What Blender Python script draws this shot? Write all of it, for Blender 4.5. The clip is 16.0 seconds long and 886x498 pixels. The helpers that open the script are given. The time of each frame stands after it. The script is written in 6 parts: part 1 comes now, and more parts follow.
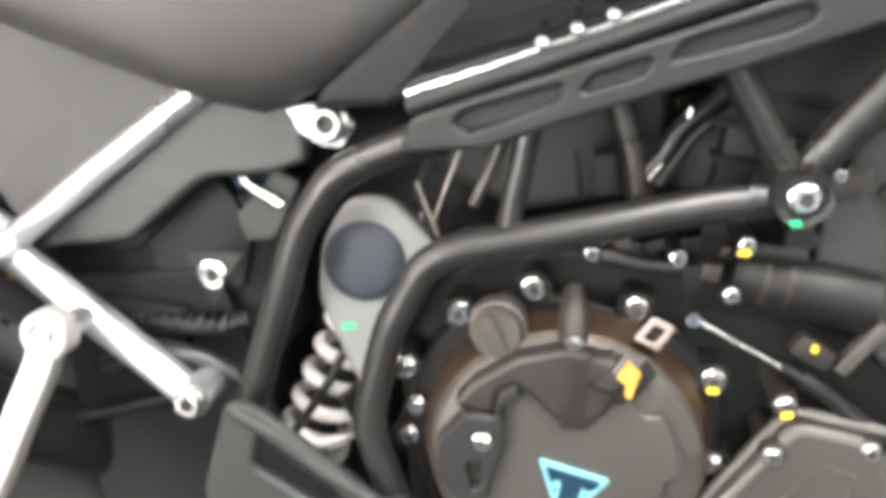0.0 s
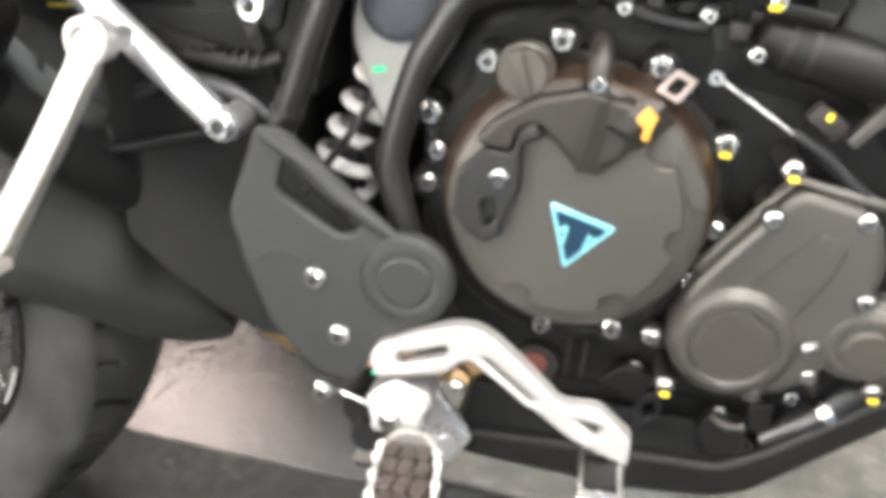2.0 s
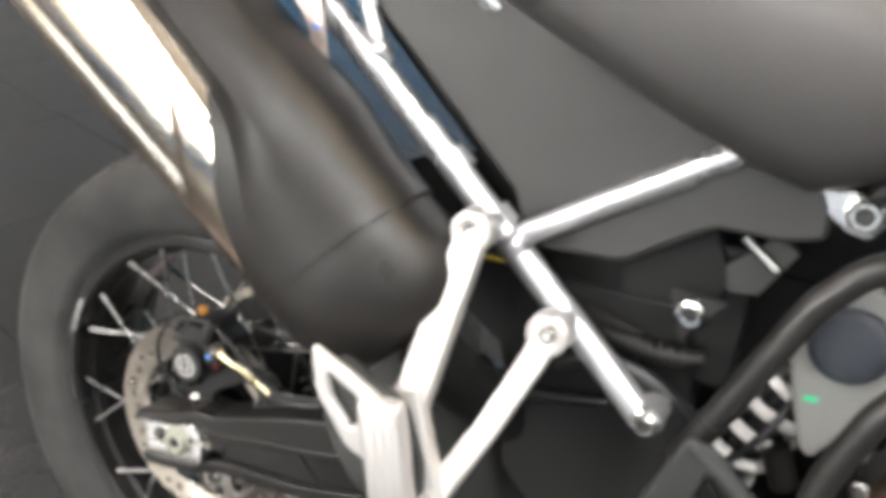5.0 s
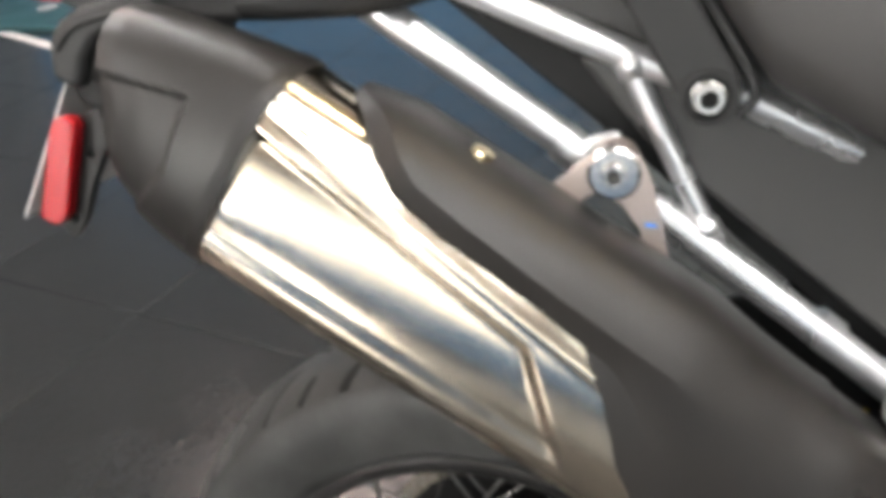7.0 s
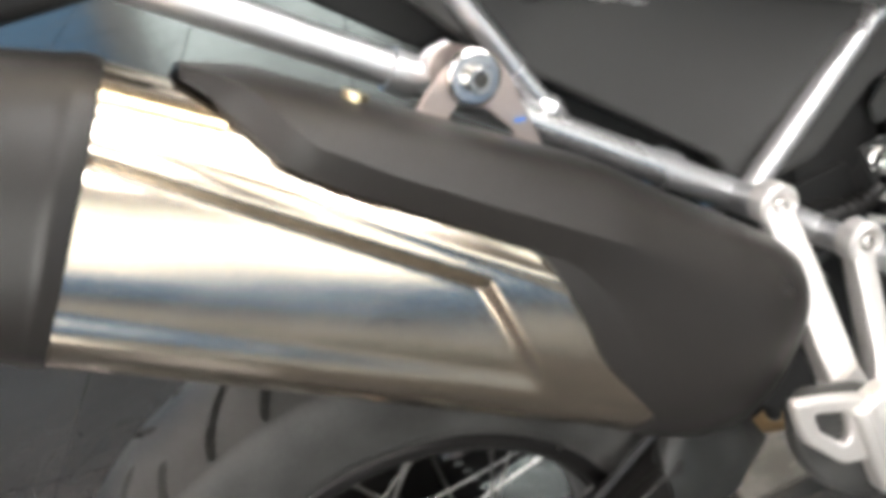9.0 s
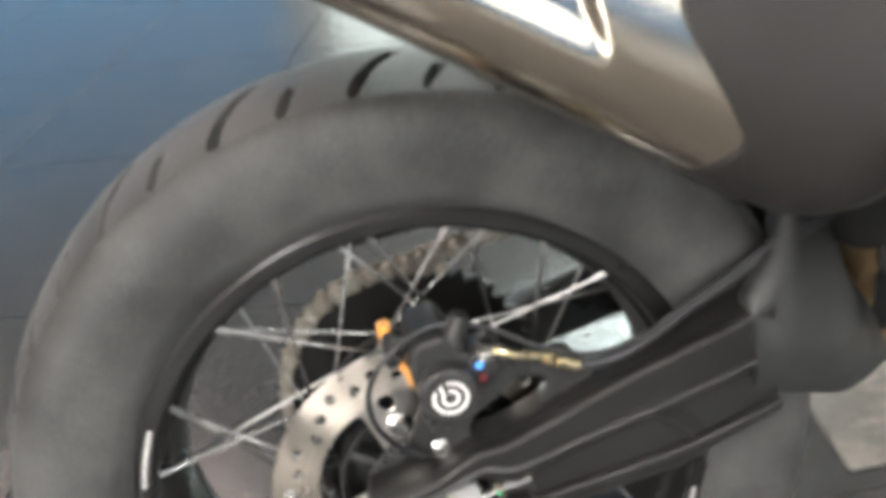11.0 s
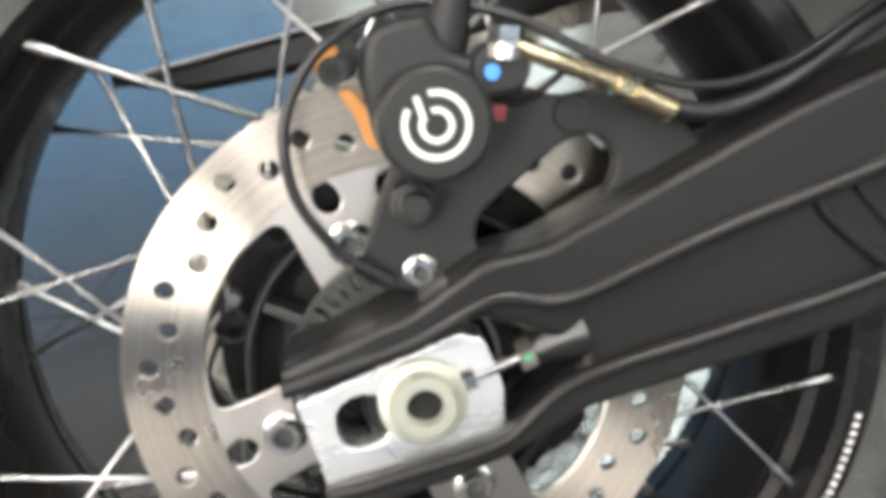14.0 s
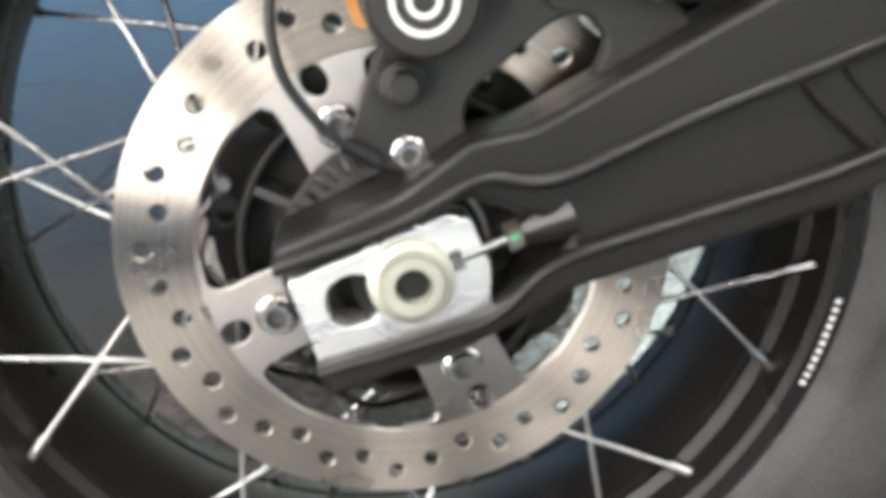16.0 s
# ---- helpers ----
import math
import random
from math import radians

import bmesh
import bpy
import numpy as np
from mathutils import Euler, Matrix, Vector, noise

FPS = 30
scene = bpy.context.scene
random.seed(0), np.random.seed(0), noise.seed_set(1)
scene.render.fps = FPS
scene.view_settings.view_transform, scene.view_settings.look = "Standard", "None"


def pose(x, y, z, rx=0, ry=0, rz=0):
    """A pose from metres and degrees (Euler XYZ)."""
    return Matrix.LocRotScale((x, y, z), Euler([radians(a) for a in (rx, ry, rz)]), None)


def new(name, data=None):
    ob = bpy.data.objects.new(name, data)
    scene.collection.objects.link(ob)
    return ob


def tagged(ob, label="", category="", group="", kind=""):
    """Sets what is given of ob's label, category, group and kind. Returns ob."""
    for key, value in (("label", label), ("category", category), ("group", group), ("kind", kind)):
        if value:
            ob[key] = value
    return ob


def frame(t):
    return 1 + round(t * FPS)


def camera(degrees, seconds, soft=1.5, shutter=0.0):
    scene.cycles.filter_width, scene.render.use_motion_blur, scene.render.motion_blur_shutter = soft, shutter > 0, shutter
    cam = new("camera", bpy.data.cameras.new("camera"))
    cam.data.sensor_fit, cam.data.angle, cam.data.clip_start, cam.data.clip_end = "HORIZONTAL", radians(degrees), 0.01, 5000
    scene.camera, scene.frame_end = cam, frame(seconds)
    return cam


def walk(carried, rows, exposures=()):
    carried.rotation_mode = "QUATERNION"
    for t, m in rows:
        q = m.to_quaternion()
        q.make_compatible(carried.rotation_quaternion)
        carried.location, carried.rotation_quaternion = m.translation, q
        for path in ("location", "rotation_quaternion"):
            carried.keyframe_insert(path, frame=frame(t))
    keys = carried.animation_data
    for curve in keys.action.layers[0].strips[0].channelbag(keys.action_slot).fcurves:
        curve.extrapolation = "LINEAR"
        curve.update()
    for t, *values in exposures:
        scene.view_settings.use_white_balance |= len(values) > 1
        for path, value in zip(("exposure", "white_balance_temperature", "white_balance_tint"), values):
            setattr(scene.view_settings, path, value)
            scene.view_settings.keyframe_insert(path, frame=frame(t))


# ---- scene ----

# ---- camera ----
cam = camera(55.45, 16.0, soft=6.0, shutter=0.5)
PATH = [
    (0, pose(0.7469, -0.4543, 0.8996, 62.26, 4.98, 8.60)),
    (0.5, pose(0.7498, -0.4831, 0.8652, 62.35, 4.14, 9.79)),
    (1, pose(0.7465, -0.5017, 0.8510, 58.82, 2.47, 10.65)),
    (1.5, pose(0.7405, -0.5193, 0.8358, 57.20, 0.55, 11.61)),
    (2, pose(0.7466, -0.5241, 0.8233, 55.31, 0.58, 12.05)),
    (2.5, pose(0.7554, -0.5294, 0.8113, 53.22, 0.72, 12.61)),
    (3, pose(0.7641, -0.5341, 0.8108, 52.97, 1.00, 13.08)),
    (3.5, pose(0.7129, -0.5200, 0.8887, 56.36, -0.54, 15.51)),
    (4, pose(0.6737, -0.5126, 0.9513, 60.16, -1.15, 18.94)),
    (4.2, pose(0.6458, -0.5104, 0.9696, 59.98, -1.80, 21.34)),
    (4.5, pose(0.6061, -0.5214, 0.9711, 60.12, -2.05, 25.70)),
    (4.7, pose(0.5891, -0.5315, 0.9732, 60.24, -1.87, 27.83)),
    (7, pose(0.1686, -0.4786, 1.0801, 59.13, 7.06, 11.91)),
    (7.5, pose(0.0709, -0.4328, 1.1082, 58.39, 8.01, 5.26)),
    (8, pose(-0.0289, -0.4240, 1.1079, 56.01, 9.84, -8.29)),
    (8.5, pose(-0.0260, -0.4133, 1.0750, 54.28, 10.92, -20.57)),
    (9, pose(-0.0186, -0.4161, 1.0514, 53.10, 11.40, -24.07)),
    (9.5, pose(-0.0151, -0.4371, 1.0051, 53.75, 10.42, -21.84)),
    (10, pose(-0.0075, -0.4541, 0.9446, 53.95, 7.15, -16.87)),
    (10.2, pose(-0.0044, -0.4782, 0.9347, 54.41, 6.76, -14.54)),
    (12.3, pose(-0.0043, -0.3597, 0.6210, 61.82, 8.55, -7.86)),
    (12.5, pose(-0.0106, -0.3581, 0.6103, 63.43, 7.72, -7.99)),
    (13, pose(-0.0066, -0.3054, 0.5542, 64.10, 7.70, -8.72)),
    (13.5, pose(-0.0034, -0.3021, 0.5370, 64.10, 7.79, -8.71)),
    (14, pose(-0.0079, -0.3143, 0.5228, 65.00, 7.15, -8.32)),
    (14.5, pose(-0.0127, -0.3113, 0.5055, 63.24, 6.94, -8.58)),
    (15, pose(-0.0152, -0.3101, 0.4911, 61.70, 6.88, -8.84)),
    (15.5, pose(-0.0158, -0.3153, 0.4860, 61.81, 6.96, -8.99)),
    (16, pose(-0.0072, -0.3217, 0.5144, 58.80, 6.87, -8.53)),
]
EXPOSURES = [(0.0, 0.33), (1.0, 0.17), (2.5, 0.11), (3.5, -0.05), (4.5, -0.31), (7.0, -0.55), (8.0, -0.66), (9.0, -0.44), (10.0, -0.06), (12.5, 0.22), (14.5, -0.13), (16.0, -0.15)]
walk(cam, PATH, EXPOSURES)

# ---- world and room light ----
LEAN = -11.0          # the motorcycle leans on its side stand
LIFT = -0.0114
LAMP_POWER = 80.0
SKY_NORTH = 3.8
SKY_SOUTH = 1.8
DISC_SHINE = 55.0
BLUE_GLOW = 0.8

w = bpy.data.worlds.new("room_air")
scene.world = w
w.use_nodes = True
w.node_tree.nodes["Background"].inputs[0].default_value = (0.5, 0.53, 0.56, 1)
w.node_tree.nodes["Background"].inputs[1].default_value = 0.08


# ---- materials ----
def mat(name, col, rough=0.5, metal=0.0, var=0.12, grain=60.0, bump=0.05, blotch=6.0, rvar=0.1, coat=0.0,
        stretch=(1, 1, 1), spec=0.5, span=0.2):
    """Painted, cast or moulded surface: colour and gloss vary at two scales, with a fine relief."""
    m = bpy.data.materials.new(name)
    m.use_nodes = True
    nt = m.node_tree
    b = nt.nodes["Principled BSDF"]
    tc = nt.nodes.new("ShaderNodeTexCoord")
    mp = nt.nodes.new("ShaderNodeMapping")
    mp.inputs["Scale"].default_value = stretch
    nt.links.new(tc.outputs["Object"], mp.inputs[0])
    n1 = nt.nodes.new("ShaderNodeTexNoise")
    n1.inputs["Scale"].default_value = grain * 10
    n1.inputs["Detail"].default_value = 4
    n2 = nt.nodes.new("ShaderNodeTexNoise")
    n2.inputs["Scale"].default_value = blotch
    n2.inputs["Detail"].default_value = 5
    for n in (n1, n2):
        nt.links.new(mp.outputs[0], n.inputs["Vector"])
    mix = nt.nodes.new("ShaderNodeMix")
    mix.data_type = "FLOAT"
    mix.inputs[0].default_value = 0.35
    nt.links.new(n2.outputs[0], mix.inputs[2])
    nt.links.new(n1.outputs[0], mix.inputs[3])
    ramp = nt.nodes.new("ShaderNodeMapRange")
    ramp.inputs[1].default_value, ramp.inputs[2].default_value = 0.5 - span, 0.5 + span
    ramp.inputs[3].default_value, ramp.inputs[4].default_value = 1 - var, 1 + var
    nt.links.new(mix.outputs[0], ramp.inputs[0])
    hsv = nt.nodes.new("ShaderNodeHueSaturation")
    hsv.inputs["Color"].default_value = (*col, 1)
    nt.links.new(ramp.outputs[0], hsv.inputs["Value"])
    nt.links.new(hsv.outputs[0], b.inputs["Base Color"])
    r2 = nt.nodes.new("ShaderNodeMapRange")
    r2.inputs[1].default_value, r2.inputs[2].default_value = 0.3, 0.7
    r2.inputs[3].default_value, r2.inputs[4].default_value = max(0.03, rough - rvar), min(1, rough + rvar)
    nt.links.new(n2.outputs[0], r2.inputs[0])
    nt.links.new(r2.outputs[0], b.inputs["Roughness"])
    b.inputs["Metallic"].default_value = metal
    b.inputs["Specular IOR Level"].default_value = spec
    if coat:
        b.inputs["Coat Weight"].default_value = coat
        b.inputs["Coat Roughness"].default_value = 0.08
    if bump:
        bp = nt.nodes.new("ShaderNodeBump")
        bp.inputs["Strength"].default_value = bump
        bp.inputs["Distance"].default_value = 0.001
        nt.links.new(n1.outputs[0], bp.inputs["Height"])
        nt.links.new(bp.outputs[0], b.inputs["Normal"])
    return m


def lamp_mat(name, col, power, base=(0.8, 0.8, 0.8)):
    m = bpy.data.materials.new(name)
    m.use_nodes = True
    b = m.node_tree.nodes["Principled BSDF"]
    b.inputs["Base Color"].default_value = (*base, 1)
    b.inputs["Emission Color"].default_value = (*col, 1)
    b.inputs["Emission Strength"].default_value = power
    return m


FRAME_BLACK = mat("satin_black_paint", (0.015, 0.0145, 0.014), 0.31, 0.0, bump=0.10, grain=90, spec=0.48)
ARM_PAINT = mat("satin_charcoal_arm_paint", (0.0115, 0.011, 0.0105), 0.36, 0.0, bump=0.12, grain=110, spec=0.32)
PLASTIC = mat("moulded_black_plastic", (0.0155, 0.0155, 0.0155), 0.50, 0.0, bump=0.25, grain=120, spec=0.32)
GUARD = mat("grained_grey_plastic", (0.0190, 0.0200, 0.0192), 0.56, 0.0, bump=0.3, grain=140)
DARK = mat("dull_black_parts", (0.0115, 0.0115, 0.0115), 0.55, 0.0, bump=0.1, spec=0.2)
ENGINE = mat("bronze_grey_engine_paint", (0.077, 0.072, 0.065), 0.38, 0.45, bump=0.3, grain=110)
ENGINE_DARK = mat("dark_engine_paint", (0.034, 0.030, 0.027), 0.38, 0.45, bump=0.3, grain=110)
ENGINE_MID = mat("brown_grey_engine_paint", (0.070, 0.063, 0.056), 0.40, 0.45, bump=0.3, grain=110)
CASE = mat("black_engine_case", (0.0120, 0.0116, 0.0112), 0.36, 0.1, bump=0.35, grain=70, spec=0.24)
SILVER = mat("silver_frame_paint", (0.66, 0.66, 0.67), 0.30, 0.85, var=0.04, bump=0.06)
CAST = mat("cast_aluminium", (0.62, 0.60, 0.58), 0.38, 0.62, var=0.06, bump=0.3, grain=90)
MILLED = mat("milled_aluminium", (0.80, 0.80, 0.79), 0.28, 0.9, var=0.14, bump=0.20, grain=60, stretch=(1, 1, 6))
BOLT = mat("polished_bolt_steel", (0.62, 0.61, 0.59), 0.22, 1.0, var=0.08, bump=0.05)
CAN = mat("brushed_stainless", (0.85, 0.745, 0.615), 0.135, 1.0, var=0.05, grain=30, bump=0.05, blotch=4, rvar=0.04, stretch=(1, 1, 8))
DISC = mat("ground_disc_steel", (0.43, 0.385, 0.335), 0.30, 1.0, var=0.16, grain=50, bump=0.0, blotch=14, rvar=0.05)
# the disc is ground in circles, so its shine runs along spokes
DISC.node_tree.nodes["Principled BSDF"].inputs["Anisotropic"].default_value = 1.0
# fine rings left by the grinding, round the wheel's axle
dn = DISC.node_tree
axle_at = dn.nodes.new("ShaderNodeVectorMath")
axle_at.operation = "SUBTRACT"
axle_at.inputs[1].default_value = (0.0, 0.0, 0.33)
flat = dn.nodes.new("ShaderNodeVectorMath")
flat.operation = "MULTIPLY"
flat.inputs[1].default_value = (1.0, 0.0, 1.0)
radius = dn.nodes.new("ShaderNodeVectorMath")
radius.operation = "LENGTH"
rings = dn.nodes.new("ShaderNodeTexNoise")
rings.noise_dimensions = "1D"
rings.inputs["Scale"].default_value = 700
rings.inputs["Detail"].default_value = 3
tone = dn.nodes.new("ShaderNodeMapRange")
tone.inputs[1].default_value, tone.inputs[2].default_value = 0.3, 0.7
tone.inputs[3].default_value, tone.inputs[4].default_value = 0.84, 1.10
shade_mix = dn.nodes.new("ShaderNodeVectorMath")
shade_mix.operation = "SCALE"
dn.links.new(dn.nodes["Texture Coordinate"].outputs["Object"], axle_at.inputs[0])
dn.links.new(axle_at.outputs[0], flat.inputs[0])
dn.links.new(flat.outputs[0], radius.inputs[0])
grind = dn.nodes.new("ShaderNodeVectorTransform")
grind.vector_type, grind.convert_from, grind.convert_to = "VECTOR", "OBJECT", "WORLD"
dn.links.new(flat.outputs[0], grind.inputs[0])
dn.links.new(grind.outputs[0], dn.nodes["Principled BSDF"].inputs["Tangent"])
dn.links.new(radius.outputs["Value"], rings.inputs["W"])
dn.links.new(rings.outputs[0], tone.inputs[0])
dn.links.new(dn.nodes["Hue/Saturation/Value"].outputs[0], shade_mix.inputs[0])
dn.links.new(tone.outputs[0], shade_mix.inputs["Scale"])
dn.links.new(shade_mix.outputs[0], dn.nodes["Principled BSDF"].inputs["Base Color"])
# warm lamp reflection on the dark clutch wall, put into its colour
CLUTCH_SHEEN = mat("engine_paint_warm_sheen", (0.064, 0.042, 0.028), 0.34, 0.6, bump=0.2, grain=110)
DISC_IN = mat("disc_carrier_steel", (0.46, 0.43, 0.40), 0.34, 1.0, var=0.08, bump=0.15)
SHIELD = mat("heat_shield_black", (0.0170, 0.0155, 0.0146), 0.37, 0.0, bump=0.2, grain=120, spec=0.3)
RUBBER = mat("tyre_rubber", (0.037, 0.037, 0.036), 0.50, 0.0, span=0.12, var=0.45, bump=0.5, grain=60, blotch=18, spec=0.28)
RIM = mat("black_anodised_rim", (0.011, 0.0105, 0.0105), 0.30, 0.1, bump=0.05, spec=0.35)
SPOKE = mat("stainless_spoke", (0.42, 0.41, 0.40), 0.28, 1.0, var=0.1, bump=0.05)
CHAIN = mat("steel_chain", (0.33, 0.30, 0.26), 0.36, 1.0, var=0.25, bump=0.2, blotch=30)
BRASS = mat("gold_fitting", (0.86, 0.72, 0.46), 0.24, 1.0, bump=0.05)
PIPE = mat("heat_tinted_pipe", (0.46, 0.31, 0.16), 0.35, 0.9, var=0.2, bump=0.1, blotch=12)
SPRING = mat("white_spring_paint", (0.60, 0.59, 0.57), 0.30, 0.0, bump=0.03)
CAPBLUE = mat("dark_blue_grey_cap", (0.022, 0.026, 0.034), 0.5, 0.0, bump=0.2)
SEAT = mat("grey_black_seat_vinyl", (0.036, 0.034, 0.033), 0.46, 0.0, bump=0.35, grain=80)
SIDE = mat("grey_side_plastic", (0.031, 0.0305, 0.0295), 0.46, 0.0, bump=0.3, grain=120)
GLOSS = mat("gloss_black_paint", (0.012, 0.012, 0.014), 0.10, 0.0, var=0.05, bump=0.0, rvar=0.02, coat=1.0)
RED = mat("red_reflector_plastic", (0.32, 0.006, 0.010), 0.32, 0.0, bump=0.5, grain=25, coat=0.1)
ORANGE = mat("orange_rubber", (0.62, 0.27, 0.06), 0.45, 0.0, bump=0.05)
GREEN = mat("green_paint_mark", (0.02, 0.55, 0.22), 0.5, 0.0, bump=0.0)
YELLOW = mat("yellow_paint_mark", (0.76, 0.56, 0.04), 0.5, 0.0, bump=0.0)
AMBER = mat("yellow_clip_plastic", (0.54, 0.30, 0.05), 0.4, 0.0, bump=0.0)
BLUE = mat("blue_paint_mark", (0.06, 0.28, 0.85), 0.5, 0.0, bump=0.0)
BADGE = mat("badge_dark_blue", (0.012, 0.035, 0.06), 0.25, 0.2, bump=0.0)
BADGE_EDGE = mat("badge_light_edge", (0.30, 0.72, 0.82), 0.25, 0.5, bump=0.0)
WHITE = mat("white_print", (0.60, 0.59, 0.58), 0.5, 0.0, bump=0.0)
PALE = mat("pale_zinc_nut", (0.45, 0.455, 0.38), 0.42, 0.6, var=0.06, bump=0.1)
HOSE = mat("hose_rubber", (0.010, 0.010, 0.011), 0.36, 0.0, bump=0.1)
PINKISH = mat("plated_bracket", (0.50, 0.42, 0.38), 0.36, 0.8, bump=0.1)
PLATE_GREY = mat("pale_grey_frame_plate", (0.20, 0.20, 0.193), 0.40, 0.3, bump=0.2, grain=110)
SOCKET_SHADE = mat("shaded_socket_steel", (0.06, 0.06, 0.058), 0.5, 0.6, bump=0.0)


# ---- helpers for building ----
def mesh_of(verts, faces, angle=38):
    me = bpy.data.meshes.new("m")
    me.from_pydata([tuple(v) for v in verts], [], faces)
    bm = bmesh.new()
    bm.from_mesh(me)
    bmesh.ops.recalc_face_normals(bm, faces=bm.faces)
    bm.to_mesh(me)
    bm.free()
    return smoothed(me, angle)


def smoothed(me, angle=38):
    me.polygons.foreach_set("use_smooth", [True] * len(me.polygons))
    me.set_sharp_from_angle(angle=radians(angle))
    me.update()
    return me


def part(name, me, material, parent=None, label=""):
    ob = new(name, me)
    me.name = name
    if material is not None and not me.materials:
        me.materials.append(material)
    if parent is not None:
        ob.parent = parent
    if label:
        tagged(ob, label)
    return ob


def spline(pts, n=8):
    """Points on a smooth line through pts."""
    p = [Vector(q) for q in pts]
    p = [2 * p[0] - p[1]] + p + [2 * p[-1] - p[-2]]
    out = []
    for i in range(1, len(p) - 2):
        for k in range(n):
            t = k / n
            a, b, c, d = p[i - 1], p[i], p[i + 1], p[i + 2]
            out.append(0.5 * ((2 * b) + (c - a) * t + (2 * a - 5 * b + 4 * c - d) * t * t + (3 * b - a - 3 * c + d) * t ** 3))
    out.append(p[-2])
    return out


def sweep(pts, r, seg=16, n=8, curved=True, flat=1.0, radii=None):
    """A round bar along pts; flat squeezes it across; radii: one radius for each of pts."""
    line = spline(pts, n) if curved and len(pts) > 2 else [Vector(q) for q in pts]
    if radii:
        rr = [v.x for v in spline([(a, 0, 0) for a in radii], n)] if curved and len(pts) > 2 else radii
    else:
        rr = [r] * len(line)
    up = Vector((0, 1, 0.01))
    verts, faces = [], []
    for i, c in enumerate(line):
        d = (line[min(i + 1, len(line) - 1)] - line[max(i - 1, 0)]).normalized()
        side = d.cross(up)
        if side.length < 1e-4:
            side = d.cross(Vector((0, 0, 1)))
        side.normalize()
        up = side.cross(d).normalized()
        for k in range(seg):
            a = 2 * math.pi * k / seg
            verts.append(c + rr[i] * (math.cos(a) * side + flat * math.sin(a) * up))
    for i in range(len(line) - 1):
        for k in range(seg):
            a, b = i * seg + k, i * seg + (k + 1) % seg
            faces.append((a, b, b + seg, a + seg))
    faces.append(tuple(range(seg)))
    faces.append(tuple(reversed(range(len(verts) - seg, len(verts)))))
    return mesh_of(verts, faces, 50)


def lathe(profile, centre, seg=48, closed=False, angle=30, a0=0.0, a1=360.0):
    """Turns (radius, y) points about a line along y through centre (x, z)."""
    full = a1 - a0 >= 360
    steps = seg if full else seg + 1
    verts, faces, n = [], [], len(profile)
    for k in range(steps):
        a = radians(a0 + (a1 - a0) * k / seg)
        for r, y in profile:
            verts.append((centre[0] + r * math.cos(a), y, centre[1] + r * math.sin(a)))
    for k in range(seg):
        for i in range(n if closed else n - 1):
            j = (i + 1) % n
            a, b = k * n, ((k + 1) % steps) * n
            faces.append((a + i, a + j, b + j, b + i))
    if not closed and full:
        for i in (0, n - 1):
            if profile[i][0] > 1e-5:
                faces.append(tuple(k * n + i for k in range(seg)))
    me = mesh_of(verts, faces, angle)
    if not closed and full and (profile[0][0] <= 1e-5 or profile[-1][0] <= 1e-5):
        bm = bmesh.new()
        bm.from_mesh(me)
        bmesh.ops.remove_doubles(bm, verts=bm.verts, dist=1e-6)
        bmesh.ops.recalc_face_normals(bm, faces=bm.faces)
        bm.to_mesh(me)
        bm.free()
        smoothed(me, angle)
    return me


def rounded(pts, r, n=4):
    """A closed outline with its corners rounded to about r."""
    out, m = [], len(pts)
    for i in range(m):
        p, a, b = Vector(pts[i][:2]), Vector(pts[i - 1][:2]), Vector(pts[(i + 1) % m][:2])
        rr = pts[i][2] if len(pts[i]) > 2 else r
        u, v = a - p, b - p
        k = min(rr, 0.45 * u.length, 0.45 * v.length)
        s, e = p + u.normalized() * k, p + v.normalized() * k
        for j in range(n + 1):
            t = j / n
            out.append((1 - t) ** 2 * s + 2 * t * (1 - t) * p + t * t * e)
    return [(q.x, q.y) for q in out]


def circle(cx, cz, r, n=20, ry=None, turn=0.0):
    ry, t = ry or r, radians(turn)
    out = []
    for k in range(n):
        a = 2 * math.pi * k / n
        u, v = r * math.cos(a), ry * math.sin(a)
        out.append((cx + u * math.cos(t) - v * math.sin(t), cz + u * math.sin(t) + v * math.cos(t)))
    return out


def notched(cx, cz, r, depth, half, at, n=120):
    """A circle whose edge runs inwards at some angles."""
    pts = []
    for k in range(n):
        d = 360.0 * k / n
        near = min(abs((d - a + 180) % 360 - 180) for a in at)
        cut = depth * (1 - ease(half * 0.7, half * 1.25, near))
        pts.append((cx + (r - cut) * math.cos(radians(d)), cz + (r - cut) * math.sin(radians(d))))
    return pts


def plate(outline, y0, y1, holes=(), bevel=0.0012, steps=2, angle=40):
    """A flat plate in the x-z plane between y0 (outer face) and y1, with rounded edges and through holes."""
    cu = bpy.data.curves.new("c", "CURVE")
    cu.dimensions, cu.fill_mode = "2D", "BOTH"
    half = abs(y1 - y0) / 2
    cu.bevel_depth = min(bevel, half * 0.9)
    cu.bevel_resolution = steps - 1
    cu.offset = -cu.bevel_depth
    cu.extrude = half - cu.bevel_depth
    for ring in (outline, *holes):
        s = cu.splines.new("POLY")
        s.points.add(len(ring) - 1)
        for p, q in zip(s.points, ring):
            p.co = (q[0], q[1], 0, 1)
        s.use_cyclic_u = True
    ob = new("c", cu)
    dg = bpy.context.evaluated_depsgraph_get()
    me = bpy.data.meshes.new_from_object(ob.evaluated_get(dg))
    bpy.data.objects.remove(ob)
    bpy.data.curves.remove(cu)
    me.transform(Matrix(((1, 0, 0, 0), (0, 0, -1, (y0 + y1) / 2), (0, 1, 0, 0), (0, 0, 0, 1))))
    return smoothed(me, angle)


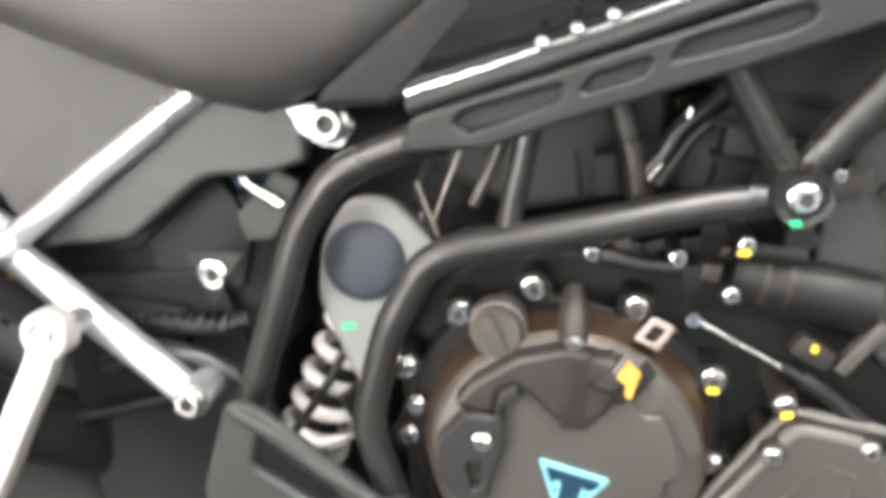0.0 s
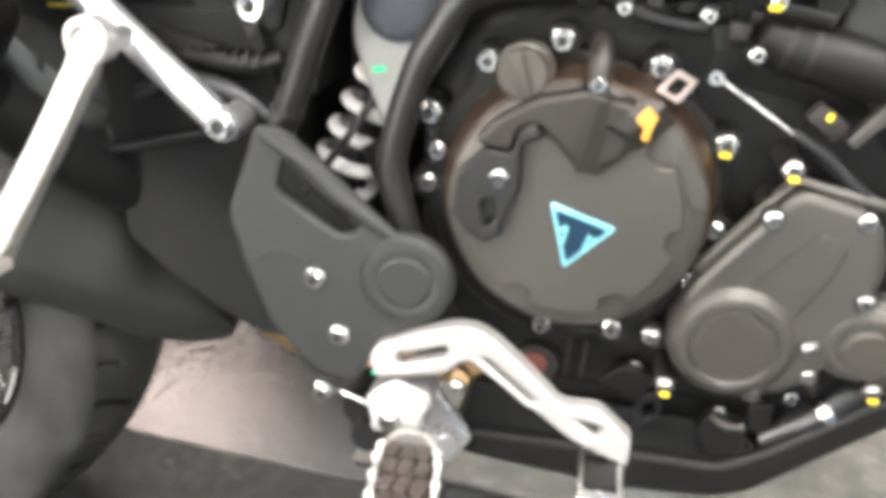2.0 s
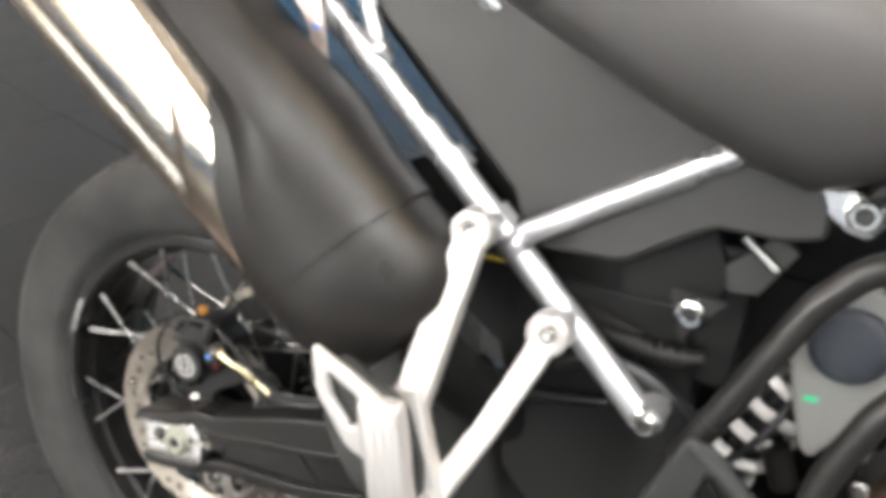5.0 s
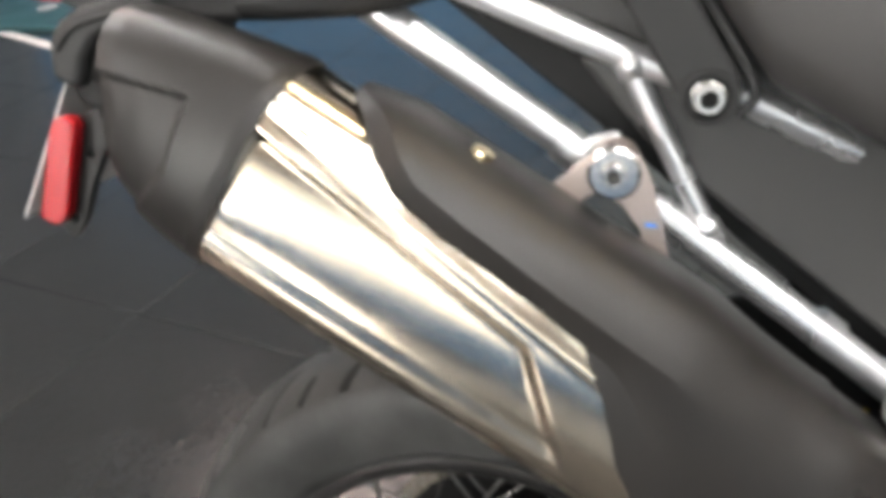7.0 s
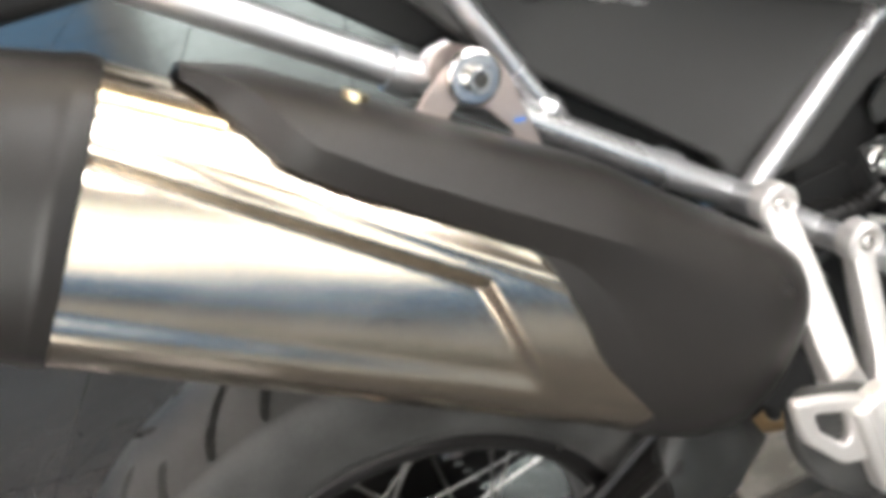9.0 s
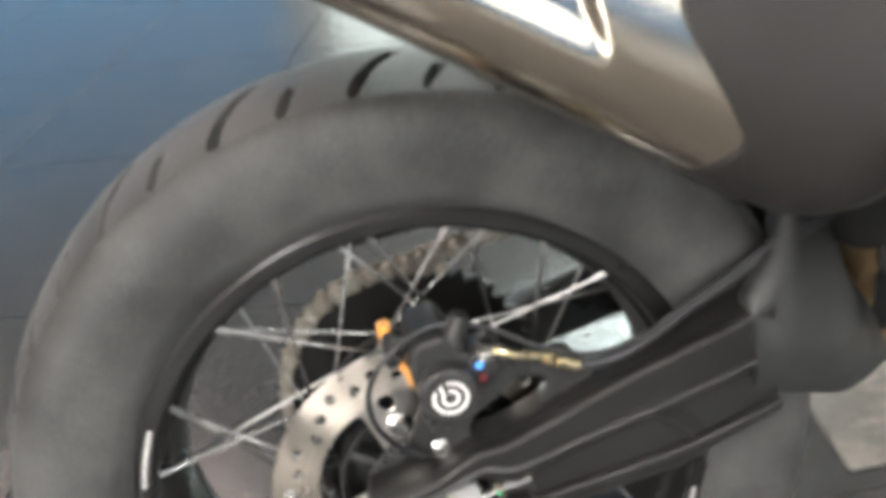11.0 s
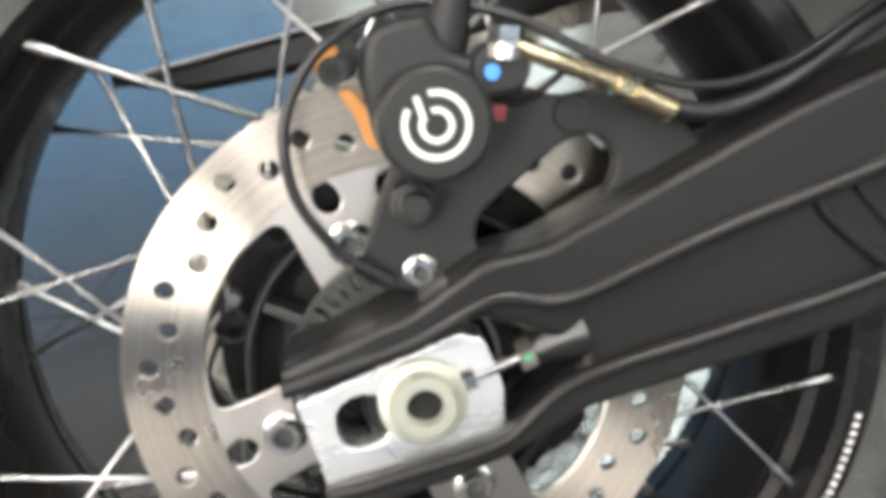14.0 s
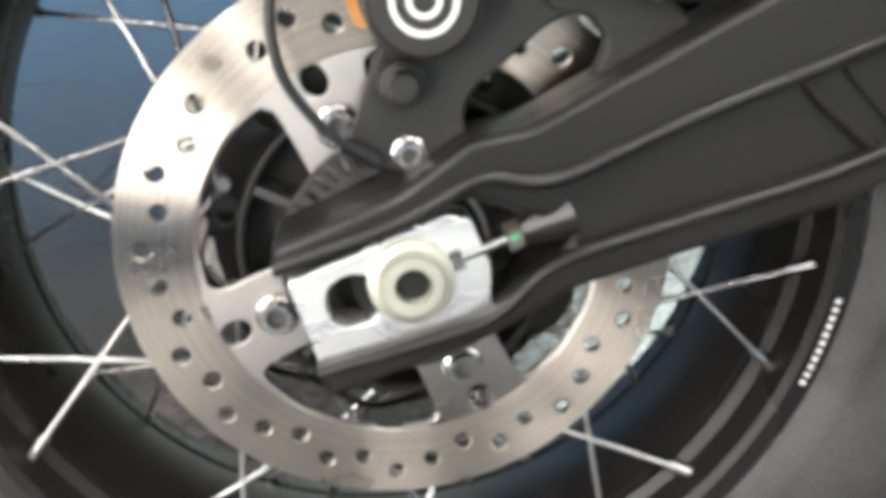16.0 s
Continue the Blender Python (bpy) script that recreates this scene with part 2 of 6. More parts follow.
def block(size, m, bevel=0.002, seg=2):
    """A box with rounded edges at the pose m."""
    bm = bmesh.new()
    bmesh.ops.create_cube(bm, size=1, matrix=Matrix.Diagonal((*size, 1)))
    bmesh.ops.bevel(bm, geom=bm.edges[:], offset=bevel, segments=seg, affect="EDGES", profile=0.6)
    bm.transform(m)
    me = bpy.data.meshes.new("b")
    bm.to_mesh(me)
    bm.free()
    return smoothed(me, 40)


def loft(rings, caps=True, angle=40):
    n = len(rings[0])
    verts = [v for ring in rings for v in ring]
    faces = []
    for i in range(len(rings) - 1):
        for k in range(n):
            a, b = i * n + k, i * n + (k + 1) % n
            faces.append((a, b, b + n, a + n))
    if caps:
        faces.append(tuple(range(n)))
        faces.append(tuple(reversed(range(len(verts) - n, len(verts)))))
    return mesh_of(verts, faces, angle)


def cyl(a, b, r, seg=16):
    return sweep([a, b], r, seg, curved=False)


BOLTS = {}


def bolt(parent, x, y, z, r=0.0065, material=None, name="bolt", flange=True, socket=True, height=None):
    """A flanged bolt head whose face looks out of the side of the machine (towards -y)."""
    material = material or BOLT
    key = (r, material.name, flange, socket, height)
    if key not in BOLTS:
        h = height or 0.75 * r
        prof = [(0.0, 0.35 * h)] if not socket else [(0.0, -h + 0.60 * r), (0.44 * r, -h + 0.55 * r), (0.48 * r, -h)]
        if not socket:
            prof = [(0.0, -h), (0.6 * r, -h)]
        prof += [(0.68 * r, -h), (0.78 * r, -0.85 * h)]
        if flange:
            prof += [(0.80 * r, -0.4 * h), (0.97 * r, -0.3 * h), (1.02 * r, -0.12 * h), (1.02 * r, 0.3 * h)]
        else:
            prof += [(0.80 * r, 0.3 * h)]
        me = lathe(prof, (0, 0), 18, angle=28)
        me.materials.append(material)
        me.materials.append(SOCKET_SHADE)
        # socket faces get a darker colour, standing in for shade in the recess
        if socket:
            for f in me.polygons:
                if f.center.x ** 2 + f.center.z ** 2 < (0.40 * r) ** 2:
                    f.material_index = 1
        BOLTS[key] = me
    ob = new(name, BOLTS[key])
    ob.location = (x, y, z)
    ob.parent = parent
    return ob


def cap_mark(parent, x, y, z, r, material, name="paint_mark"):
    """A dab of paint over one side of a bolt head."""
    me = plate(rounded([(x - r, z - 0.9 * r), (x + r, z - r), (x + 0.9 * r, z + 0.1 * r), (x - 0.9 * r, z)], 0.4 * r), y - 0.0012, y, bevel=0.0003, steps=1)
    return part(name, me, material, parent)


# ---- the motorcycle: one thing, its parts below ----
bike = new("motorcycle")
bike.empty_display_size = 0.2
bike.matrix_basis = pose(0, 0, LIFT, LEAN, 0, 0)
tagged(bike, "black and silver adventure motorcycle leaning on its stand, parked on tiles", "motorcycle")
AX, AZ = 0.0, 0.33

# rear wheel
rim_profile = [(0.2225, -0.0595), (0.2255, -0.0575), (0.2250, -0.0530), (0.2160, -0.0480), (0.2120, -0.0300), (0.2040, -0.0200), (0.2030, 0.0),
               (0.2040, 0.0200), (0.2120, 0.0300), (0.2160, 0.0480), (0.2250, 0.0530), (0.2255, 0.0575), (0.2225, 0.0595), (0.2130, 0.0590),
               (0.2095, 0.0560), (0.2075, 0.0400), (0.1985, 0.0210), (0.1965, 0.0), (0.1985, -0.0210), (0.2075, -0.0400), (0.2095, -0.0560), (0.2130, -0.0590)]
rim_profile = [(0.978 * r, 1.105 * y) for r, y in rim_profile]
wheel = part("rear_wheel", lathe(rim_profile, (AX, AZ), 144, closed=True, angle=25), RIM, bike, "black anodised wire-spoked rear rim")

for side in (-1, 1):
    ledge = [(0.2085, 0.0420), (0.2030, 0.0375), (0.2022, 0.0330), (0.2050, 0.0290), (0.2090, 0.0330)]
    part("rim_ledge", lathe([(0.978 * r, 1.105 * side * y) for r, y in ledge], (AX, AZ), 128, closed=True, angle=25), RIM, wheel)


def tyre_mesh():
    """Road and trail tyre: round crown cut by curved grooves, plain sidewalls."""
    steps = 1440
    ys = [-0.066 + 0.132 * i / 66 for i in range(67)]
    rows = [(0.2215, -0.0560), (0.2290, -0.0630), (0.2380, -0.0690), (0.2400, -0.0692), (0.2500, -0.0726), (0.2610, -0.0746), (0.2720, -0.0750), (0.2830, -0.0740), (0.2930, -0.0712), (0.2970, -0.0684)]
    prof = rows + [(0.316 - 3.6 * y * y, y) for y in ys] + [(r, -y) for r, y in reversed(rows)]
    prof = [(0.2166 + (r - 0.2215) * 1.052, y * 1.06) for r, y in prof]
    verts, faces, n = [], [], len(prof)
    period, first = 360 / 20.0, len(rows)
    for k in range(steps):
        deg = 360.0 * k / steps
        a = radians(deg)
        ca, sa = math.cos(a), math.sin(a)
        for i, (r, y) in enumerate(prof):
            if first <= i < first + 67:
                u = abs(y) / 1.06
                bend = 5.5 * max(0.0, (0.062 - u) / 0.05) ** 1.5 + (0 if y < 0 else period / 4)
                ph = (deg + bend) % period
                d = min(ph, period - ph)
                cut = 0.0
                if 0.008 < u < 0.0635:
                    cut = 0.0085 * max(0.0, min(1.0, (0.84 - d) / 0.2))
                d2 = abs(ph - period / 2)
                if 0.036 < u < 0.0635:
                    cut = max(cut, 0.0075 * max(0.0, min(1.0, (0.72 - d2) / 0.2)))
                r -= cut
            verts.append((AX + r * ca, y, AZ + r * sa))
    for k in range(steps):
        a, b = k * n, ((k + 1) % steps) * n
        for i in range(n - 1):
            faces.append((a + i, a + i + 1, b + i + 1, b + i))
    return mesh_of(verts, faces, 45)


part("tyre", tyre_mesh(), RUBBER, wheel, "black road tyre with curved tread grooves")
hub = part("hub", lathe([(0.0, -0.082), (0.028, -0.082), (0.029, -0.074), (0.040, -0.060), (0.044, -0.044), (0.0690, -0.042), (0.0690, -0.0610), (0.0705, -0.0625), (0.0722, -0.0620), (0.0728, -0.0595), (0.0735, -0.030), (0.082, -0.030),
                         (0.087, -0.028), (0.087, -0.022), (0.045, -0.016), (0.036, 0.0), (0.045, 0.016), (0.087, 0.022), (0.087, 0.030), (0.060, 0.040), (0.050, 0.075), (0.0, 0.075)],
                        (AX, AZ), 64), DARK, wheel, "black hub with a round drum face")
for k in range(5):
    a = radians(4 + 72 * k)
    part("rib", block((0.032, 0.022, 0.0045), Matrix.Translation((AX + 0.054 * math.cos(a), -0.0500, AZ + 0.054 * math.sin(a))) @ Matrix.Rotation(-a, 4, "Y"), 0.001), GUARD, wheel)

scallop = [(AX + (0.0895 + 0.0035 * math.cos(10 * a)) * math.cos(a), AZ + (0.0895 + 0.0035 * math.cos(10 * a)) * math.sin(a)) for a in (2 * math.pi * k / 120 for k in range(120))]
part("spoke_flange", plate(scallop, -0.0440, -0.0370, [circle(AX, AZ, 0.0700, 48)] + [circle(AX + 0.0800 * math.cos(radians(36 * k + 18)), AZ + 0.0800 * math.sin(radians(36 * k + 18)), 0.0052, 12) for k in range(10)], bevel=0.0015), RIM, wheel, "black scalloped spoke flange")


def spoke_pair(deg, lean, side):
    """Ends of a spoke: at the rim, and on the hub flange turned by lean degrees."""
    a, b = radians(deg), radians(deg + lean)
    return ((AX + 0.2025 * math.cos(a), side * (0.050 if side < 0 else 0.036), AZ + 0.2025 * math.sin(a)), (AX + 0.083 * math.cos(b), side * 0.026, AZ + 0.083 * math.sin(b)))


for k in range(10):
    for deg, lean, side in ((41.5 + 36 * k, 47, -1), (57.3 + 36 * k, -47, -1), (22.5 + 36 * k, 47, 1), (35 + 36 * k, -47, 1)):
        p, q = spoke_pair(deg, lean, side)
        v = Vector(q) - Vector(p)
        part("spoke", cyl(p, q, 0.0015, 8), SPOKE, wheel)
        part("spoke_head", cyl((q[0], q[1] - 0.012, q[2]), (q[0], q[1] + 0.004, q[2]), 0.0034, 8), SPOKE, wheel)
        part("nipple", cyl(Vector(p) - v.normalized() * 0.004, Vector(p) + v.normalized() * 0.010, 0.0026, 8), SPOKE, wheel)

# print on the rim, too small to read
for start, step in ((153.2, 1.20), (-18.0, -1.20)):
    for k in range(11):
        a = radians(start + step * k)
        part("rim_print", block((0.0030, 0.0006, 0.0024), Matrix.Translation((AX + 0.2130 * math.cos(a), -0.0659, AZ + 0.2130 * math.sin(a))) @ Matrix.Rotation(-a, 4, "Y"), 0.0002, 1), WHITE, wheel)

# brake disc
drill = [(106 + 9 * k, (0.1088, 0.1040, 0.1112, 0.1064, 0.1008)[k % 5]) for k in range(40)]
disc = part("brake_disc", plate(circle(AX, AZ, 0.1225, 128), -0.0800, -0.0752,
            [circle(AX, AZ, 0.0890, 96)] + [circle(AX + r * math.cos(radians(a)), AZ + r * math.sin(radians(a)), 0.0040, 12) for a, r in drill], bevel=0.0006), DISC, bike,
            "drilled steel rear brake disc with ground faces")
disc.location.y = 0.0115
windows = []
for b in (106.8, 196.8, 286.8, 16.8):
    q = [(0.0865, b + 14), (0.0888, b + 30), (0.0890, b + 45), (0.0888, b + 60), (0.0865, b + 76), (0.057, b + 70), (0.043, b + 62), (0.039, b + 45), (0.043, b + 28), (0.057, b + 20)]
    windows.append(rounded([(AX + r * math.cos(radians(a)), AZ + r * math.sin(radians(a))) for r, a in q], 0.008))
    windows.append(circle(AX + 0.0825 * math.cos(radians(b)), AZ + 0.0825 * math.sin(radians(b)), 0.0070, 14, 0.0055, b))
carrier = part("disc_carrier", plate(circle(AX, AZ, 0.0925, 96), -0.0792, -0.0758, windows + [circle(AX, AZ, 0.03, 32)], bevel=0.0008), DISC_IN, disc, "pale steel disc carrier with four arms")
for b in (106.8, 196.8, 286.8, 16.8):
    bolt(disc, AX + 0.062 * math.cos(radians(b)), -0.0795, AZ + 0.062 * math.sin(radians(b)), 0.0098, name="disc_bolt")
part("sensor_ring", plate(circle(AX, AZ, 0.0535, 96), -0.0862, -0.0835,
     [circle(AX, AZ, 0.0385, 64)] + [circle(AX + 0.0475 * math.cos(radians(7.5 * k)), AZ + 0.0475 * math.sin(radians(7.5 * k)), 0.0040, 8, 0.0013, 7.5 * k) for k in range(48)], bevel=0.0004, steps=1),
     GUARD, disc, "slotted black sensor ring")
part("hub_sleeve", lathe([(0.0, -0.112), (0.022, -0.112), (0.024, -0.108), (0.026, -0.084), (0.036, -0.0815), (0.036, -0.078)], (AX, AZ), 32), DARK, disc)

# chain and sprocket on the far side
sprocket = part("sprocket", plate([(AX + (0.113 + (0.006 if k % 2 else -0.003)) * math.cos(2 * math.pi * k / 92), AZ + (0.113 + (0.006 if k % 2 else -0.003)) * math.sin(2 * math.pi * k / 92)) for k in range(92)],
                0.0810, 0.0880, [circle(AX, AZ, 0.062, 40)], bevel=0.0008), CASE, bike, "dark steel rear sprocket")
link_out = plate(rounded([(-0.0135, 0), (-0.0135, 0.0075), (-0.003, 0.0040), (0.003, 0.0040), (0.0135, 0.0075), (0.0135, -0.0075), (0.003, -0.0040), (-0.003, -0.0040), (-0.0135, -0.0075)], 0.006), -0.0012, 0.0012, bevel=0.0005, steps=1)
link_in = plate(rounded([(-0.013, 0), (-0.013, 0.0068), (-0.003, 0.0036), (0.003, 0.0036), (0.013, 0.0068), (0.013, -0.0068), (0.003, -0.0036), (-0.003, -0.0036), (-0.013, -0.0068)], 0.006), -0.0012, 0.0012, bevel=0.0005, steps=1)
pin = lathe([(0.0, -0.012), (0.0032, -0.012), (0.0036, -0.0112), (0.0036, 0.0112), (0.0032, 0.012), (0.0, 0.012)], (0, 0), 10)
for me in (link_out, link_in, pin):
    me.materials.append(CHAIN)
chain = part("drive_chain", lathe([(0.0, -0.004), (0.0055, -0.004), (0.0055, 0.004), (0.0, 0.004)], (AX, AZ + 0.1155), 10), CHAIN, bike, "steel and brass drive chain round the sprocket")
chain.location = (0, 0.0845, 0)
stops = []
R = 0.1160
for k in range(-2, 29):
    a = radians(88 + 7.86 * k)
    stops.append((AX + R * math.cos(a), AZ + R * math.sin(a), -(a + math.pi / 2)))
for k in range(1, 15):
    stops.append((AX + 0.0040 + 0.01588 * k * 0.985, AZ + 0.1160 + 0.01588 * k * 0.16, -0.16))
for n, (x, z, turn) in enumerate(stops):
    for side in (-1, 1):
        ob = new("chain_link", (link_out if n % 2 else link_in))
        ob.matrix_basis = Matrix.Translation((x, side * (0.0088 if n % 2 else 0.0062), z)) @ Matrix.Rotation(turn, 4, "Y")
        ob.parent = chain
    ob = new("chain_pin", pin)
    ob.matrix_basis = Matrix.Translation((x - 0.0079 * math.cos(turn), 0, z + 0.0079 * math.sin(turn)))
    ob.parent = chain

# swing arm, both legs
top = [(-0.049, 0.357), (0.000, 0.369), (0.030, 0.384), (0.052, 0.385), (0.150, 0.420), (0.214, 0.438), (0.246, 0.450)]
low = [(0.254, 0.370), (0.240, 0.360), (0.170, 0.335), (0.062, 0.321), (0.030, 0.308), (-0.038, 0.294)]
slot = [(-0.043, 0.304), (0.030, 0.314), (0.041, 0.317), (0.064, 0.338), (0.060, 0.346), (0.026, 0.362), (0.000, 0.357), (-0.049, 0.347)]
arm = part("swingarm", plate(rounded(top + low + slot, 0.004), -0.122, -0.082, bevel=0.004, steps=3), ARM_PAINT, bike, "black aluminium swingarm with raised ribs")
arm.location.y = 0.0080
upper_band = [(-0.0495, 0.3575), (0.000, 0.3700), (0.030, 0.3850), (0.052, 0.3860), (0.150, 0.4210), (0.214, 0.4390), (0.248, 0.4510),
              (0.248, 0.4140), (0.214, 0.4030), (0.173, 0.3920), (0.115, 0.3790), (0.066, 0.3650), (0.050, 0.3645), (0.031, 0.3690), (0.000, 0.3580), (-0.0495, 0.3475)]
part("upper_band", plate(rounded(upper_band, 0.003), -0.1275, -0.1120, bevel=0.0030, steps=4), ARM_PAINT, arm)
part("upper_lip", sweep([(-0.050, -0.1255, 0.3500), (0.000, -0.1260, 0.3595), (0.031, -0.1265, 0.3705), (0.050, -0.1268, 0.3662), (0.066, -0.1270, 0.3668), (0.115, -0.1275, 0.3805), (0.173, -0.1278, 0.3935), (0.214, -0.1278, 0.4045), (0.244, -0.1278, 0.4145)], 0.0034, 10), ARM_PAINT, arm)
lower_band = [(-0.0430, 0.3060), (0.000, 0.3105), (0.029, 0.3160), (0.060, 0.3345), (0.110, 0.3425), (0.174, 0.3520), (0.240, 0.3700), (0.252, 0.3740),
              (0.254, 0.3640), (0.174, 0.3350), (0.062, 0.3205), (0.030, 0.3070), (-0.0390, 0.2930)]
part("lower_band", plate(rounded(lower_band, 0.003), -0.1275, -0.1120, bevel=0.0030, steps=4), ARM_PAINT, arm)
part("lower_lip", sweep([(-0.042, -0.1255, 0.3040), (0.000, -0.1260, 0.3090), (0.029, -0.1265, 0.3145), (0.058, -0.1270, 0.3325), (0.110, -0.1275, 0.3410), (0.174, -0.1278, 0.3505), (0.240, -0.1278, 0.3690)], 0.0028, 10), ARM_PAINT, arm)
part("web_step", sweep([(0.158, -0.1235, 0.389), (0.164, -0.1235, 0.377), (0.188, -0.1235, 0.352)], 0.0022, 8), ARM_PAINT, arm)
# dull black plate laid on the web for the shade of a recess
part("web_recess_shade", plate(rounded([(0.172, 0.389), (0.222, 0.404), (0.242, 0.380), (0.196, 0.358)], 0.006), -0.1245, -0.120, bevel=0.001), DARK, arm)
def cover_mesh():
    """Moulded cover running inwards to the pivot: an upper and a lower face that meet on a soft ridge."""
    def line(*pts):
        return spline([Vector((x, y - 0.008, z)) for x, y, z in pts], 5)
    upper = line((0.230, -0.114, 0.452), (0.262, -0.100, 0.484), (0.290, -0.072, 0.508), (0.312, -0.050, 0.508), (0.332, -0.042, 0.462), (0.348, -0.030, 0.419), (0.375, -0.022, 0.377), (0.408, -0.006, 0.312))
    ridge = line((0.230, -0.124, 0.418), (0.262, -0.120, 0.412), (0.290, -0.108, 0.400), (0.320, -0.090, 0.380), (0.342, -0.072, 0.363), (0.362, -0.052, 0.346), (0.385, -0.030, 0.328), (0.410, -0.005, 0.306))
    lower = line((0.230, -0.114, 0.380), (0.255, -0.104, 0.366), (0.275, -0.090, 0.352), (0.293, -0.076, 0.338), (0.315, -0.062, 0.323), (0.338, -0.046, 0.307), (0.375, -0.014, 0.290), (0.402, -0.002, 0.296))
    rings = []
    for a, b, c in zip(upper, ridge, lower):
        out = Vector((0.0012, -0.0030, 0))
        ring = [a + Vector((0, 0.016, 0)), a + Vector((0, 0.006, 0.0)), a.lerp(b, 0.05) + out * 0.5, a.lerp(b, 0.30) + out, a.lerp(b, 0.65) + out, a.lerp(b, 0.90) + out * 0.6, b.copy()]
        ring += [b.lerp(c, 0.12) + out * 0.5, b.lerp(c, 0.45) + out, b.lerp(c, 0.85) + out, c + Vector((0, 0.004, 0)), c + Vector((0, 0.014, 0.002))]
        rings.append(ring)
    return loft(rings, angle=75)


part("arm_pivot", plate(rounded([(0.320, 0.330), (0.330, 0.440), (0.400, 0.480), (0.560, 0.480), (0.560, 0.380), (0.420, 0.310)], 0.010), 0.0100, 0.0500, bevel=0.006, steps=3), DARK, arm)
part("arm_cover", cover_mesh(), GUARD, arm, "dull black moulded cover on the front of the swingarm")
part("chain_guard", plate(rounded([(-0.150, 0.470), (-0.105, 0.455), (0.060, 0.462), (0.220, 0.480), (0.334, 0.477), (0.322, 0.530), (0.220, 0.545), (0.062, 0.495), (-0.118, 0.474)], 0.006), 0.112, 0.140, bevel=0.006, steps=3), FRAME_BLACK, arm)
part("far_leg", plate(rounded([(-0.05, 0.30), (0.06, 0.31), (0.560, 0.40), (0.560, 0.50), (0.060, 0.36), (-0.05, 0.36)], 0.006), 0.100, 0.125, bevel=0.006, steps=3), FRAME_BLACK, arm)
part("chain_adjuster", plate(rounded([(-0.0475, 0.3405), (-0.0415, 0.3035), (0.0300, 0.3145), (0.0320, 0.332), (0.0270, 0.3525), (0.018, 0.3565)], 0.002), -0.1175, -0.098,
     [rounded([(-0.0335, 0.3350), (-0.0345, 0.3230), (-0.0290, 0.3170), (-0.0150, 0.3190), (-0.0130, 0.3365), (-0.024, 0.3400)], 0.005)], bevel=0.0007), MILLED, arm, "bare milled aluminium chain adjuster block")
# dark plug in the nut, standing in for the shade of its bore
part("bore_shade", cyl((0.0003, -0.1115, 0.3328), (0.0003, -0.1215, 0.3328), 0.0070, 24), DARK, arm)
part("axle_nut", lathe([(0.0072, -0.111), (0.0068, -0.1250), (0.0075, -0.1265), (0.0118, -0.1265), (0.0130, -0.1247), (0.0135, -0.1215), (0.0172, -0.1205), (0.0175, -0.1165)], (0.0003, 0.3328), 40), PALE, arm, "pale zinc axle nut with a dark bore")
part("adjuster_bolt", cyl((0.018, -0.1155, 0.3370), (0.042, -0.1155, 0.3424), 0.0028, 12), BOLT, arm)
part("adjuster_head", sweep([(0.016, -0.1155, 0.3366), (0.0215, -0.1155, 0.3378)], 0.0058, 6, curved=False), BOLT, arm)
part("lock_nut", sweep([(0.0395, -0.1155, 0.3419), (0.0455, -0.1155, 0.3432)], 0.0066, 6, curved=False), CHAIN, arm)
part("paint_mark", block((0.0022, 0.0008, 0.0022), pose(0.0420, -0.1217, 0.3438), 0.0004, 1), GREEN, arm)
part("bolt_boss", sweep([(0.0455, -0.1140, 0.3432), (0.0660, -0.1140, 0.3480)], 0.009, 16, curved=False, radii=[0.0055, 0.011]), FRAME_BLACK, arm)
part("arm_end_bolt", cyl((-0.0375, -0.112, 0.2935), (-0.0375, -0.119, 0.2935), 0.0042, 12), DARK, arm)
part("axle", cyl((0, -0.10, 0.33), (0, 0.13, 0.33), 0.011, 20), BOLT, arm)

# rear caliper on its bracket
bracket_hole = rounded([(0.030, 0.3835), (0.034, 0.3970), (0.070, 0.4195), (0.083, 0.4215), (0.092, 0.4100), (0.084, 0.3950), (0.048, 0.3770)], 0.008)
caliper = part("caliper_bracket", plate(rounded([(-0.0150, 0.3850), (-0.0060, 0.3745), (0.0200, 0.3640), (0.1190, 0.3930), (0.1260, 0.4100), (0.1060, 0.4385), (0.0700, 0.4370), (0.0480, 0.4480), (0.0200, 0.4480), (0.0000, 0.4150)], 0.005),
               -0.1010, -0.0920, [bracket_hole], bevel=0.0018, steps=3), PLASTIC, bike, "black rear brake caliper with a white round mark on its bracket")
caliper.location.y = 0.0082
part("caliper_body", plate(rounded([(-0.0010, 0.4300), (-0.0030, 0.4560), (0.0020, 0.4720), (0.0240, 0.4750), (0.0300, 0.4600), (0.0420, 0.4560), (0.0430, 0.4300), (0.0300, 0.4160), (0.0100, 0.4160)], 0.006), -0.1180, -0.0560, bevel=0.004, steps=3), PLASTIC, caliper)
part("piston_cap", lathe([(0.0, -0.1310), (0.0180, -0.1310), (0.0200, -0.1296), (0.0208, -0.1270), (0.0208, -0.1100)], (0.0200, 0.4365), 48), PLASTIC, caliper)
for r0, r1, a0, a1 in ((0.0100, 0.0122, 143, 456), (0.0042, 0.0063, 150, 462)):
    part("white_mark", lathe([(r0, -0.13125), (r0, -0.13145), (r1, -0.13145), (r1, -0.13125)], (0.0200, 0.4365), 40, closed=True, a0=a0, a1=a1), WHITE, caliper)
part("white_mark", block((0.0022, 0.0004, 0.0090), Matrix.Translation((0.0152, -0.13135, 0.4427)) @ Matrix.Rotation(radians(-11), 4, "Y"), 0.0001, 1), WHITE, caliper)
